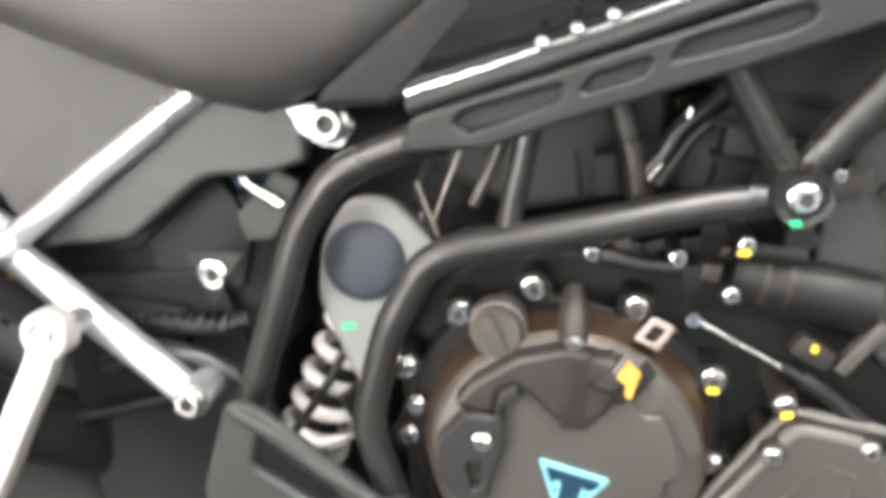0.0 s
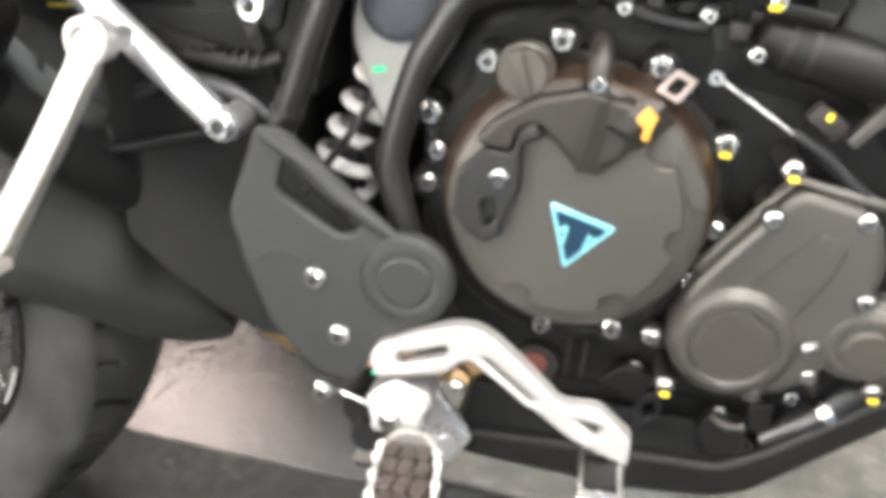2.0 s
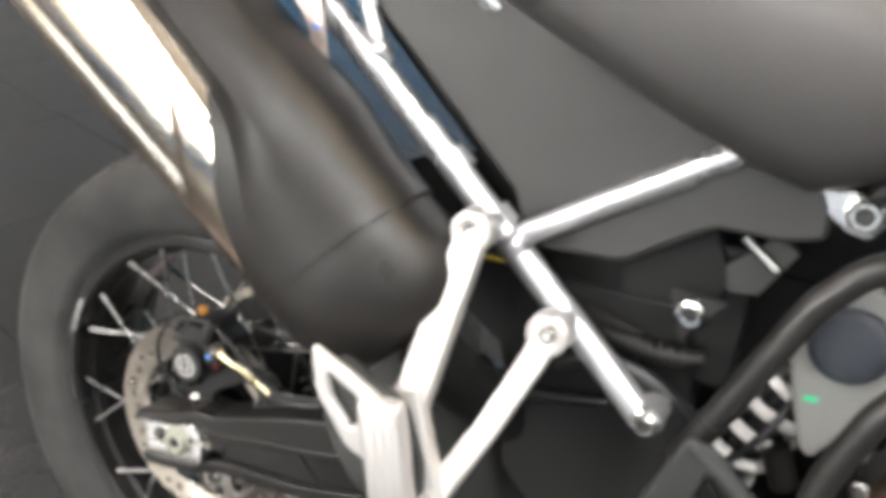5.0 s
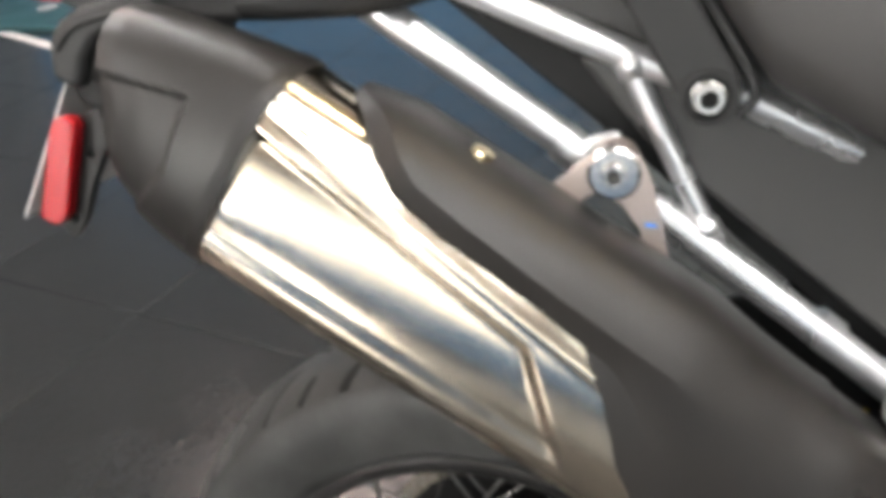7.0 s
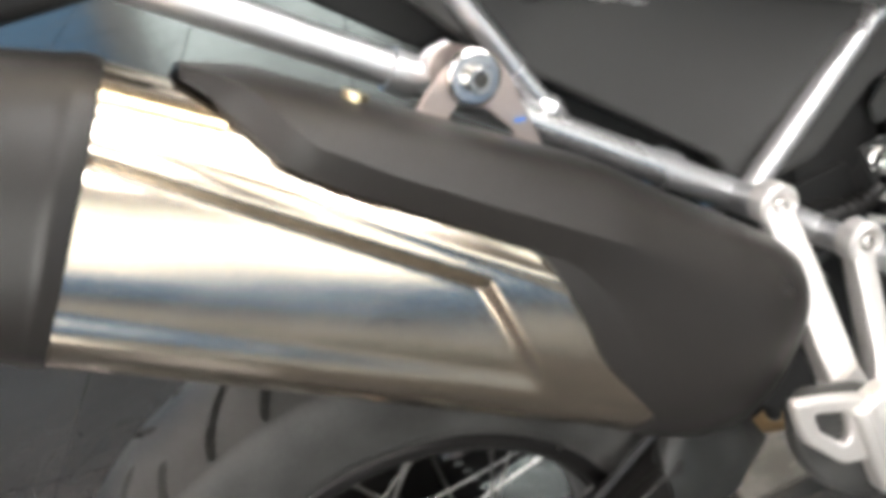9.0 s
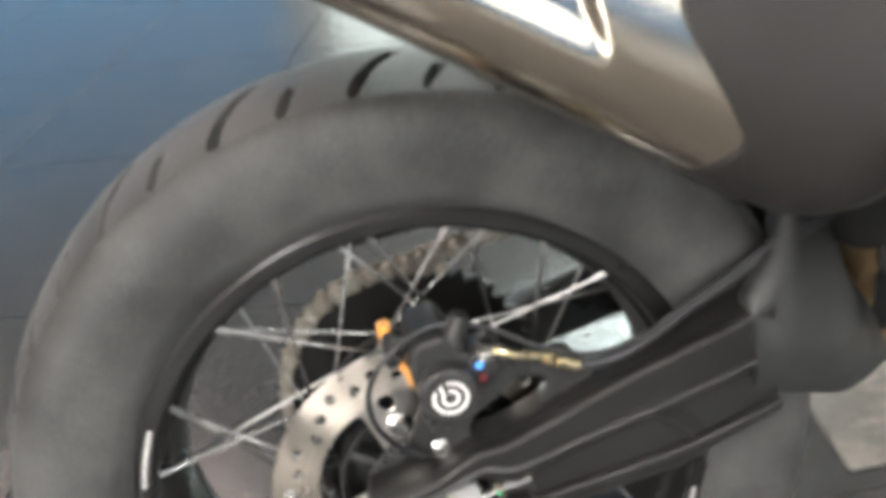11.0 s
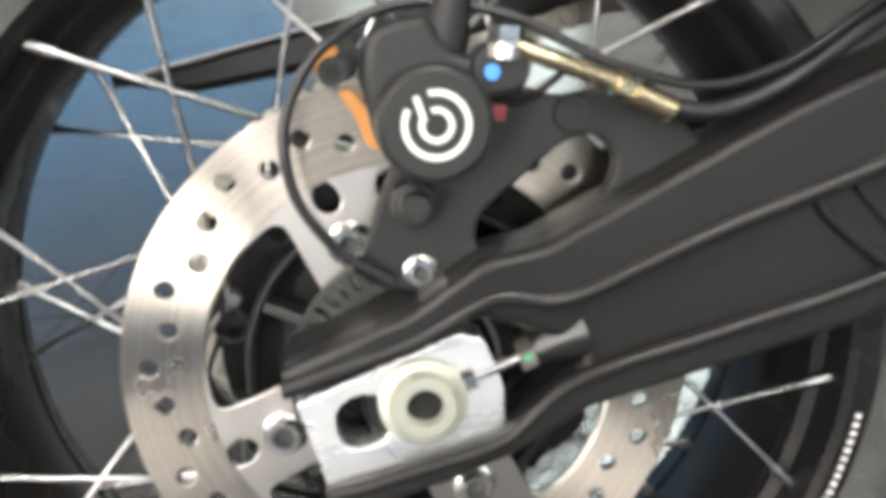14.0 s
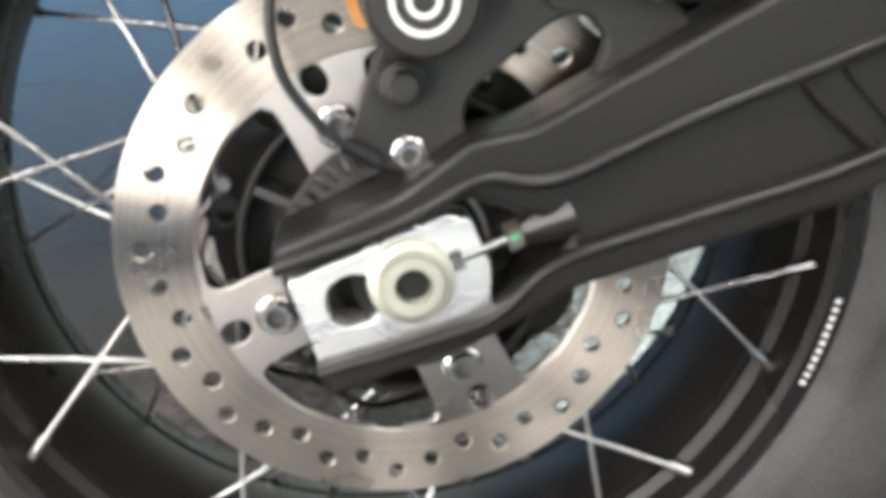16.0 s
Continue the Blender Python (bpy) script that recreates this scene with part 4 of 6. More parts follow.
part("side_rail", plate(rail, -0.1560, -0.1450, slots, bevel=0.003, steps=3), PLASTIC, frame_part, "black slotted rail cover")
part("rail_back", plate(rounded([(0.660, 0.728), (0.660, 0.740), (0.880, 0.800), (0.880, 0.782)], 0.003), -0.1490, -0.1430, bevel=0.001), PLASTIC, frame_part)
part("rail_lip", sweep([(0.645, -0.147, 0.7475), (0.734, -0.149, 0.7725), (0.807, -0.151, 0.7935), (0.985, -0.154, 0.847)], 0.0058, 14), PLASTIC, frame_part)
part("pivot_plate", plate(rounded([(0.562, 0.615), (0.570, 0.655), (0.590, 0.684), (0.620, 0.682), (0.650, 0.648), (0.640, 0.620), (0.594, 0.545), (0.584, 0.552)], 0.012), -0.1000, -0.0860, bevel=0.004, steps=3), PLATE_GREY, frame_part, "pale grey frame plate with a round blue-grey cap")
part("pivot_cap", lathe([(0.0, -0.1075), (0.0100, -0.1073), (0.0190, -0.1066), (0.0250, -0.1055), (0.0272, -0.1040), (0.0280, -0.1015), (0.0280, -0.0970)], (0.598, 0.640), 48), CAPBLUE, frame_part)
for k in range(6):
    a = radians(20 + 60 * k)
    part("cap_rib", block((0.010, 0.0010, 0.0040), Matrix.Translation((0.598 + 0.0205 * math.cos(a), -0.1064, 0.640 + 0.0205 * math.sin(a))) @ Matrix.Rotation(-a + math.pi / 2, 4, "Y"), 0.0006, 1), CAPBLUE, frame_part)
part("paint_mark", block((0.0100, 0.0006, 0.0040), pose(0.5832, -0.1004, 0.5929, 0, -8, 0), 0.0002, 1), GREEN, frame_part)
part("tab", plate(rounded([(0.4700, 0.6455), (0.5130, 0.6455), (0.4850, 0.6060)], 0.003), -0.0990, -0.0950, bevel=0.0008), PLASTIC, frame_part)
part("tab_washer", lathe([(0.0045, -0.1015), (0.0055, -0.1030), (0.0085, -0.1032), (0.0112, -0.1012), (0.0112, -0.0985), (0.0045, -0.0985)], (0.4885, 0.6300), 28, closed=True), BOLT, frame_part)

# added dark sheet behind the frame, in place of the unlit depth there
part("dark_backing", plate(rounded([(0.480, 0.600), (0.480, 0.760), (0.620, 0.800), (0.940, 0.860), (0.960, 0.600), (0.700, 0.560)], 0.02), 0.0300, 0.0500, bevel=0.004), DARK, frame_part)
part("loom", sweep([(0.400, -0.080, 0.590), (0.440, -0.086, 0.588), (0.480, -0.086, 0.586), (0.505, -0.084, 0.592)], 0.0100, 12, radii=[0.005, 0.0080, 0.0075, 0.006]), CASE, frame_part, "ribbed dark hose")
for k in range(9):
    part("loom_ring", cyl((0.415 + 0.009 * k, -0.086, 0.5885), (0.4185 + 0.009 * k, -0.086, 0.5885), 0.0088, 12), CASE, frame_part)

# shock absorber and spring
coil = []
for k in range(150):
    t = k / 149
    c = Vector((0.592, -0.040, 0.600)).lerp(Vector((0.512, -0.036, 0.445)), t)
    ax = Vector((-0.080, 0.004, -0.155)).normalized()
    e1 = ax.cross(Vector((0, 1, 0))).normalized()
    e2 = ax.cross(e1)
    a = 2 * math.pi * 7.0 * t
    coil.append(c + 0.0258 * (math.cos(a) * e1 + math.sin(a) * e2))
shock = part("shock_absorber", sweep([(0.613, -0.040, 0.640), (0.504, -0.036, 0.430)], 0.015, 20, curved=False), DARK, bike, "black shock absorber with a white spring")
part("spring", sweep(coil, 0.0055, 10, curved=False), SPRING, shock, "white-painted coil spring")
part("spring_hose", sweep([(0.575, -0.070, 0.575), (0.560, -0.085, 0.545), (0.535, -0.090, 0.510), (0.520, -0.088, 0.490)], 0.0035, 8), HOSE, shock)
part("preload_body", cyl((0.570, -0.068, 0.530), (0.585, -0.068, 0.500), 0.012, 16), CASE, shock)

# seat, side cover, tail
def seat_mesh():
    base = [(0.160, 1.020), (0.195, 0.950), (0.242, 0.880), (0.300, 0.842), (0.386, 0.803), (0.450, 0.776), (0.506, 0.753), (0.545, 0.742), (0.586, 0.755), (0.625, 0.780), (0.665, 0.812), (0.720, 0.860)]
    rings = []
    for x, zb in base:
        zt = max(zb + 0.02, 1.06 - 0.45 * ease(0.2, 0.46, x) * 0.36 if x < 0.46 else 0.895 - 0.05 * ease(0.5, 0.72, x))
        wd = 0.150 - 0.055 * ease(0.48, 0.72, x)
        ring = []
        for u, v in ((-0.80, 0.0), (-0.93, 0.05), (-0.985, 0.2), (-1.0, 0.45), (-0.97, 0.68), (-0.88, 0.86), (-0.70, 0.97), (-0.3, 1.0), (0.3, 1.0), (0.7, 0.97), (0.97, 0.68), (1.0, 0.3), (0.9, 0.0)):
            ring.append((x, u * wd, zb + v * (zt - zb)))
        rings.append(ring)
    return loft(rings, angle=60)


seat = part("seat", seat_mesh(), SEAT, bike, "grey-black vinyl saddle")
side = part("side_cover", plate(rounded([(0.120, 0.900), (0.170, 0.835), (0.335, 0.690), (0.352, 0.648), (0.430, 0.655), (0.491, 0.698), (0.540, 0.700), (0.566, 0.708), (0.562, 0.738), (0.535, 0.765), (0.400, 0.830), (0.250, 0.900)], 0.008), -0.0990, -0.0800, bevel=0.005, steps=3), SIDE, bike,
            "grey textured plastic side cover")
part("inner_cover", plate(rounded([(0.000, 0.965), (0.120, 0.860), (0.330, 0.670), (0.345, 0.640), (0.420, 0.640), (0.480, 0.690), (0.300, 0.850), (0.180, 0.960)], 0.01), -0.0740, -0.0640, bevel=0.002), DARK, side)
part("battery_box", block((0.16, 0.11, 0.12), pose(0.445, -0.010, 0.620), 0.008), DARK, side)
part("battery_lid", plate(rounded([(0.425, 0.690), (0.485, 0.700), (0.510, 0.655), (0.498, 0.610), (0.430, 0.600)], 0.006), -0.0700, -0.0550, bevel=0.002), DARK, side)
grab = part("grab_rail", plate(rounded([(0.114, 1.006), (0.159, 1.001), (0.178, 0.969), (0.225, 0.883), (0.217, 0.861), (0.197, 0.857), (0.184, 0.877)], 0.008), -0.1340, -0.1220, bevel=0.004, steps=3), PLASTIC, bike, "black cast grab rail bracket")
bolt(grab, 0.2035, -0.1340, 0.8762, 0.0125)
part("bolt_cup", lathe([(0.0135, -0.1375), (0.0150, -0.1395), (0.0175, -0.1395), (0.0185, -0.1375)], (0.2035, 0.8762), 32), PLASTIC, grab)
part("rail_stub", cyl((0.140, -0.115, 0.975), (0.136, -0.115, 0.995), 0.0055, 12), SILVER, grab)

tail = part("tail_unit", plate(rounded([(0.024, 0.942), (-0.021, 0.937), (-0.080, 0.938), (-0.137, 0.941), (-0.160, 0.956), (-0.133, 0.983), (-0.110, 1.000), (-0.060, 1.040), (0.000, 1.045), (0.020, 1.010), (0.008, 0.985)], 0.010), -0.1370, 0.1370, bevel=0.014, steps=4), PLASTIC, bike,
            "black plastic tail unit with lamp and plate holder")
bolt(tail, -0.0645, -0.1370, 0.9768, 0.0110)
part("bolt_cup", lathe([(0.0120, -0.1365), (0.0140, -0.1385), (0.0185, -0.1385), (0.0205, -0.1360)], (-0.0645, 0.9768), 32), PLASTIC, tail)
part("side_skirt", plate(rounded([(-0.100, 0.9400), (-0.137, 0.9410), (-0.192, 0.9380), (-0.213, 0.9380), (-0.228, 0.9220), (-0.238, 0.8990), (-0.259, 0.9070), (-0.256, 0.9330), (-0.246, 0.9480), (-0.228, 0.9570), (-0.203, 0.9600), (-0.133, 0.9860), (-0.100, 0.9950)], 0.007), -0.1370, -0.1180, bevel=0.006, steps=3), PLASTIC, tail)
part("skirt_rib", sweep([(-0.120, -0.1375, 0.972), (-0.170, -0.1375, 0.956), (-0.226, -0.1375, 0.946), (-0.247, -0.1375, 0.930)], 0.0022, 8), PLASTIC, tail)
part("tail_lamp", plate(rounded([(-0.270, 0.960), (-0.263, 0.990), (-0.242, 1.000), (-0.160, 1.012), (-0.140, 0.985), (-0.190, 0.958), (-0.248, 0.950)], 0.005), -0.0950, 0.0950, bevel=0.004, steps=3), PLASTIC, tail, "black tail lamp housing")
# thin silver line for the highlight along the glossy lid's edge
part("lid_glint", sweep([(-0.1740, -0.1275, 0.9705), (-0.1500, -0.1285, 0.9755), (-0.1290, -0.1285, 0.9803)], 0.0013, 8), SILVER, tail)
part("tail_lens", plate(rounded([(-0.297, 0.964), (-0.270, 0.960), (-0.264, 0.990)], 0.003), -0.0900, 0.0900, bevel=0.002), RED, tail, "red tail lamp lens")
part("lamp_lid", plate(rounded([(-0.215, 1.002), (-0.150, 0.985), (-0.105, 1.004), (-0.140, 1.030)], 0.006), -0.1280, -0.1180, bevel=0.003), GLOSS, tail)
part("plate_arm", plate(rounded([(-0.196, 0.945), (-0.236, 0.945), (-0.262, 0.900), (-0.256, 0.884), (-0.236, 0.878), (-0.220, 0.905)], 0.006), -0.1120, 0.0760, bevel=0.004, steps=3), DARK, tail)
part("reflector_arm", plate(rounded([(-0.238, 0.884), (-0.262, 0.876), (-0.278, 0.825), (-0.296, 0.790), (-0.288, 0.776), (-0.274, 0.790), (-0.256, 0.826), (-0.236, 0.856)], 0.006), -0.1180, -0.1080, [circle(-0.282, 0.795, 0.0035, 12), circle(-0.254, 0.848, 0.0035, 12)], bevel=0.001), CASE, tail)
part("reflector", plate(rounded([(-0.2745, 0.8720), (-0.2680, 0.8800), (-0.2580, 0.8800), (-0.2525, 0.8720), (-0.2785, 0.8000), (-0.2880, 0.7930), (-0.3035, 0.7990)], 0.008), -0.1320, -0.1180, bevel=0.0022, steps=3), RED, tail, "oblong red side reflector")
part("licence_plate", block((0.0020, 0.220, 0.1425), Matrix.Translation((-0.2896, -0.01, 0.8562)) @ Matrix.Rotation(radians(32.3), 4, "Y"), 0.0006, 1), WHITE, tail, "plain white plate seen from its edge")

for k in range(9):
    t = k / 8
    c = Vector((0.205, -0.1495, 0.972)).lerp(Vector((0.262, -0.1515, 0.946)), t)
    part("stitch", cyl(c, c + Vector((0.0042, -0.0001, -0.0019)), 0.0008, 6), WHITE, seat)

part("tail_panel", plate(rounded([(-0.010, 0.960), (-0.028, 1.030), (0.200, 1.010), (0.262, 0.862), (0.180, 0.890), (0.118, 0.914), (0.040, 0.952)], 0.008), -0.0900, -0.0800, bevel=0.003), SIDE, tail, "grey plastic side panel under the seat")
part("grab_edge", sweep([(0.164, -0.1290, 1.001), (0.184, -0.1300, 0.967), (0.229, -0.1300, 0.885), (0.222, -0.1300, 0.863)], 0.0035, 10), PLASTIC, grab)
# tank side and rail above the frame
def tank_mesh():
    rings = []
    for x, zb, w in ((0.626, 0.746, 0.118), (0.700, 0.768, 0.130), (0.800, 0.798, 0.140), (0.900, 0.828, 0.146), (1.020, 0.864, 0.150), (1.100, 0.888, 0.148)):
        rings.append([(x + h, -w + d, zb + h) for d, h in ((0.0, 0.0), (-0.006, 0.012), (-0.022, 0.05), (-0.034, 0.10), (-0.026, 0.16), (0.050, 0.22), (w, 0.24), (w, 0.0))])
    return loft(rings, angle=50)


tank = part("fuel_tank", tank_mesh(), GLOSS, bike, "gloss black lower tank panel")
# silver strip shaped as the bright reflection on the tank's lower edge
part("tank_edge_glint", sweep([(0.640, -0.126, 0.752), (0.700, -0.135, 0.769), (0.800, -0.145, 0.799), (0.900, -0.151, 0.829)], 0.0022, 8), SILVER, tank)
# black plate put in for the dark gap between seat and tank
part("seat_gap_shade", plate(rounded([(0.578, 0.744), (0.630, 0.744), (0.690, 0.803), (0.780, 0.880), (0.745, 0.900), (0.656, 0.808), (0.584, 0.756)], 0.004), -0.1180, 0.1180, bevel=0.006), DARK, tank)
# three steel dots set in for the ceiling lamps' reflections on the tank
for k in range(3):
    part("lamp_glint", lathe([(0.0, -0.1525), (0.0030, -0.1520), (0.0042, -0.1495)], (0.722 + 0.019 * k, 0.7795 + 0.0062 * k), 14), BOLT, tank)

# engine
CX, CZ = 0.7290, 0.5150
engine = part("engine", plate(rounded([(0.610, 0.420), (0.610, 0.600), (0.660, 0.640), (0.780, 0.650), (0.870, 0.610), (0.960, 0.600), (1.030, 0.500), (1.030, 0.350), (0.900, 0.340), (0.700, 0.340)], 0.03), -0.0780, 0.1600, bevel=0.010, steps=3), CASE, bike,
              "black and bronze-grey three-cylinder engine")
part("cylinder_block", block((0.150, 0.200, 0.22), pose(0.900, 0.02, 0.690, 0, 12, 0), 0.01), CASE, engine)
for k in range(5):
    part("fin", block((0.170, 0.210, 0.005), pose(0.905, 0.018, 0.640 + 0.022 * k, 0, 12, 0), 0.001, 1), CASE, engine)
case_ring = [(CX - 0.107, CZ - 0.020), (CX - 0.106, CZ + 0.040), (CX - 0.075, CZ + 0.086), (CX - 0.020, CZ + 0.108), (CX + 0.032, CZ + 0.094), (CX + 0.082, CZ + 0.070), (CX + 0.102, CZ + 0.028), (CX + 0.094, CZ - 0.060), (CX + 0.045, CZ - 0.112), (CX - 0.025, CZ - 0.118), (CX - 0.085, CZ - 0.080)]
part("clutch_case", plate(rounded(case_ring, 0.03), -0.1045, -0.0845, bevel=0.004, steps=3), CASE, engine)
part("clutch_wall", lathe([(0.0965, -0.1005), (0.0960, -0.1085), (0.0935, -0.1165), (0.0905, -0.1265), (0.0885, -0.1315), (0.0850, -0.1340), (0.060, -0.1340)], (CX, CZ), 96, angle=20), CLUTCH_SHEEN, engine)
clutch = part("clutch_cover", lathe([(0.0, -0.1405), (0.0730, -0.1405), (0.0790, -0.1395), (0.0845, -0.1372), (0.0872, -0.1335), (0.0885, -0.1265)], (CX, CZ), 96, angle=22), ENGINE, bike, "round bronze-grey clutch cover with a blue triangular badge")
part("cover_face", plate(notched(CX, CZ, 0.0722, 0.0085, 7.0, (42, -11, -62, -118, 175), 160), -0.1468, -0.1395, bevel=0.0022, steps=3), ENGINE, clutch)
part("cover_band", plate(rounded([(0.7884, 0.5615), (0.7925, 0.5684), (0.8122, 0.5417), (0.8148, 0.5256), (0.8063, 0.5239), (0.7917, 0.5434)], 0.003), -0.1412, -0.1330, bevel=0.0016, steps=2), ENGINE, clutch)
# upper overlay with its angular edge
overlay = rounded([(0.6621, 0.5645), (0.6742, 0.5782), (0.7016, 0.5945), (0.7321, 0.6012), (0.7636, 0.5924), (0.7685, 0.5807), (0.7544, 0.5563), (0.7392, 0.5501), (0.7266, 0.5518), (0.7127, 0.5670), (0.7012, 0.5769), (0.6908, 0.5724), (0.6873, 0.5573), (0.6690, 0.5593)], 0.003)
part("cover_overlay", plate(overlay, -0.1540, -0.1345, bevel=0.004, steps=3), ENGINE_DARK, clutch)
guard_cl = rounded([(0.6916, 0.5739), (0.7019, 0.5783), (0.7061, 0.5698), (0.6934, 0.5633), (0.6942, 0.5355), (0.6846, 0.5112), (0.6833, 0.5011), (0.6722, 0.4937), (0.6605, 0.4985), (0.6484, 0.5132), (0.6512, 0.5408), (0.6690, 0.5593), (0.6873, 0.5573)], 0.002)
part("corner_guard", plate(guard_cl, -0.1585, -0.1425, [rounded([(0.6689, 0.5233), (0.6763, 0.5260), (0.6782, 0.5105), (0.6717, 0.5050)], 0.002)], bevel=0.0025, steps=3), PLASTIC, clutch)
bolt(clutch, 0.6804, -0.1585, 0.5408, 0.0062)
tri = [(0.7138, 0.5240), (0.7585, 0.5100), (0.7262, 0.4775)]
tc = Vector((sum(p[0] for p in tri) / 3, sum(p[1] for p in tri) / 3))
def scaled(f):
    return [tuple(tc + (Vector(p) - tc) * f) for p in tri]
part("badge", plate(rounded(scaled(1.02), 0.004), -0.1490, -0.1463, bevel=0.0008), BADGE_EDGE, clutch, "small triangular blue badge with a pale rim")
part("badge_face", plate(rounded(scaled(0.80), 0.003), -0.1497, -0.1485, bevel=0.0003), BADGE, clutch)
def on_badge(a, b):
    """A place on the badge: a and b run from its upper rear corner to the front and lower corners."""
    p0, p1, p2 = (Vector(p) for p in tri)
    return tuple(p0 + (p1 - p0) * a + (p2 - p0) * b)


for wing in ([(0.03, 0.33), (0.24, 0.19), (0.25, 0.27), (0.09, 0.61), (0.04, 0.63), (0.15, 0.36), (0.03, 0.44)], [(0.55, 0.21), (0.60, 0.22), (0.39, 0.64), (0.31, 0.65)],
             [(0.55, 0.29), (0.72, 0.24), (0.69, 0.31), (0.51, 0.38)], [(0.02, 0.57), (0.11, 0.42), (0.14, 0.45), (0.04, 0.63)]):
    mid = [sum(q[i] for q in wing) / len(wing) for i in (0, 1)]
    part("badge_wing", plate(rounded([on_badge(*(m + 0.78 * (v - m) for v, m in zip(q, mid))) for q in wing], 0.0003), -0.1502, -0.1494, bevel=0.0002), BADGE_EDGE, clutch)
for x, z, paint in ((0.6614, 0.6052, 0), (0.7103, 0.6221, 0), (0.7752, 0.6085, 0), (0.8240, 0.5600, 1), (0.8270, 0.4990, 0), (0.8160, 0.4590, 0), (0.7645, 0.4130, 0), (0.7120, 0.4090, 0), (0.6220, 0.5660, 0), (0.6210, 0.5140, 0)):
    bolt(clutch, x, -0.1050, z, 0.0082 if z > 0.55 else 0.0072)
    part("bolt_boss", cyl((x, -0.1060, z), (x, -0.070, z), 0.0118, 18), CASE, clutch)
    if paint:
        cap_mark(clutch, x - 0.001, -0.1113, z - 0.0025, 0.0042, YELLOW)
bolt(clutch, 0.6300, -0.1145, 0.5420, 0.0068)
part("cover_stud", sweep([(0.7370, -0.1265, 0.6300), (0.7370, -0.1425, 0.6170), (0.7370, -0.1505, 0.6030)], 0.0085, 14, radii=[0.006, 0.009, 0.0075]), ENGINE_DARK, clutch)
bolt(clutch, 0.7375, -0.1520, 0.6052, 0.0062)
part("wire_boss", loft([[(x - 0.011, y + 0.004, z + 0.004), (x - 0.006, y - 0.003, z + 0.010), (x + 0.005, y - 0.004, z + 0.006), (x + 0.012, y + 0.002, z - 0.006), (x + 0.008, y + 0.012, z - 0.010), (x - 0.008, y + 0.012, z + 0.002)] for x, y, z in ((0.7450, -0.1480, 0.5680), (0.7530, -0.1560, 0.5720), (0.7640, -0.1570, 0.5800), (0.7740, -0.1500, 0.5900))], angle=25), ENGINE_DARK, clutch)
facet = mesh_of([(0.7270, -0.1545, 0.5490), (0.7435, -0.1530, 0.5475), (0.7660, -0.1470, 0.5680), (0.7600, -0.1500, 0.5980), (0.7390, -0.1560, 0.5960), (0.7340, -0.1575, 0.5720),
                 (0.7270, -0.1440, 0.5490), (0.7435, -0.1440, 0.5475), (0.7660, -0.1440, 0.5680), (0.7600, -0.1440, 0.5980), (0.7390, -0.1440, 0.5960), (0.7340, -0.1440, 0.5720)],
                [(0, 1, 5), (1, 2, 5), (2, 3, 4, 5), (0, 1, 7, 6), (1, 2, 8, 7), (2, 3, 9, 8), (3, 4, 10, 9), (4, 5, 11, 10), (5, 0, 6, 11), (6, 7, 8, 9, 10, 11)], 20)
part("overlay_facet", facet, ENGINE_DARK, clutch)
part("yellow_clip", block((0.0100, 0.0090, 0.0110), pose(0.7685, -0.1575, 0.5880, 0, 42, 0), 0.0015), AMBER, clutch, "bright yellow plastic clip")
part("yellow_clip", block((0.0045, 0.0070, 0.0150), pose(0.7700, -0.1605, 0.5825, 0, 15, 0), 0.001), AMBER, clutch)
tab = rounded([(0.7725, 0.6000), (0.7840, 0.6140), (0.7975, 0.6075), (0.7870, 0.5920)], 0.002)
part("clip_plate", plate(tab, -0.1345, -0.1315, [rounded([(0.7778, 0.6008), (0.7843, 0.6095), (0.7922, 0.6058), (0.7852, 0.5968)], 0.002)], bevel=0.0008), PINKISH, clutch)
part("oil_filler", lathe([(0.0, -0.1425), (0.0150, -0.1425), (0.0160, -0.1405), (0.0165, -0.1345), (0.0185, -0.1335), (0.0190, -0.1195)], (0.6894, 0.6056), 32), ENGINE_MID, clutch, "brown-black oil filler cap")
part("filler_grip", block((0.0280, 0.0070, 0.006), pose(0.6894, -0.1435, 0.6056, 0, 70, 0), 0.002), ENGINE_MID, clutch)

# water pump and generator covers ahead of the clutch
pump = part("pump_cover", plate(rounded([(0.8165, 0.4700), (0.8714, 0.5405), (0.9248, 0.5281), (0.9370, 0.4900), (0.9300, 0.4560), (0.9180, 0.4160), (0.8920, 0.3860), (0.8528, 0.3790), (0.8150, 0.3900), (0.8010, 0.4240)], 0.012), -0.1235, -0.0905, bevel=0.007, steps=4), ENGINE, bike,
            "bronze-grey ribbed pump cover on the engine")
PX, PZ = 0.8480, 0.4240
part("pump_dome", lathe([(0.0, -0.1285), (0.0290, -0.1285), (0.0310, -0.1310), (0.0360, -0.1305), (0.0415, -0.1265), (0.0450, -0.1205), (0.0460, -0.1100)], (PX, PZ), 72, angle=24), ENGINE, pump)
part("pump_face", plate(notched(PX, PZ, 0.0275, 0.0035, 16, (55, 165, 285)), -0.1303, -0.1270, bevel=0.0009, steps=2), ENGINE_MID, pump)
inset = [(0.8553, 0.4737), (0.8894, 0.5098), (0.9084, 0.5040), (0.9035, 0.4833), (0.8850, 0.4492), (0.8570, 0.4645)]
inset_mid = Vector((0.8830, 0.4800))
part("pump_inset_rim", plate(rounded([tuple(inset_mid + (Vector(q) - inset_mid) * 1.07) for q in inset], 0.004), -0.1252, -0.1210, [rounded(inset, 0.004)], bevel=0.0010), ENGINE, pump)
part("pump_inset", plate(rounded(inset, 0.004), -0.1239, -0.1205, bevel=0.0005), ENGINE, pump)
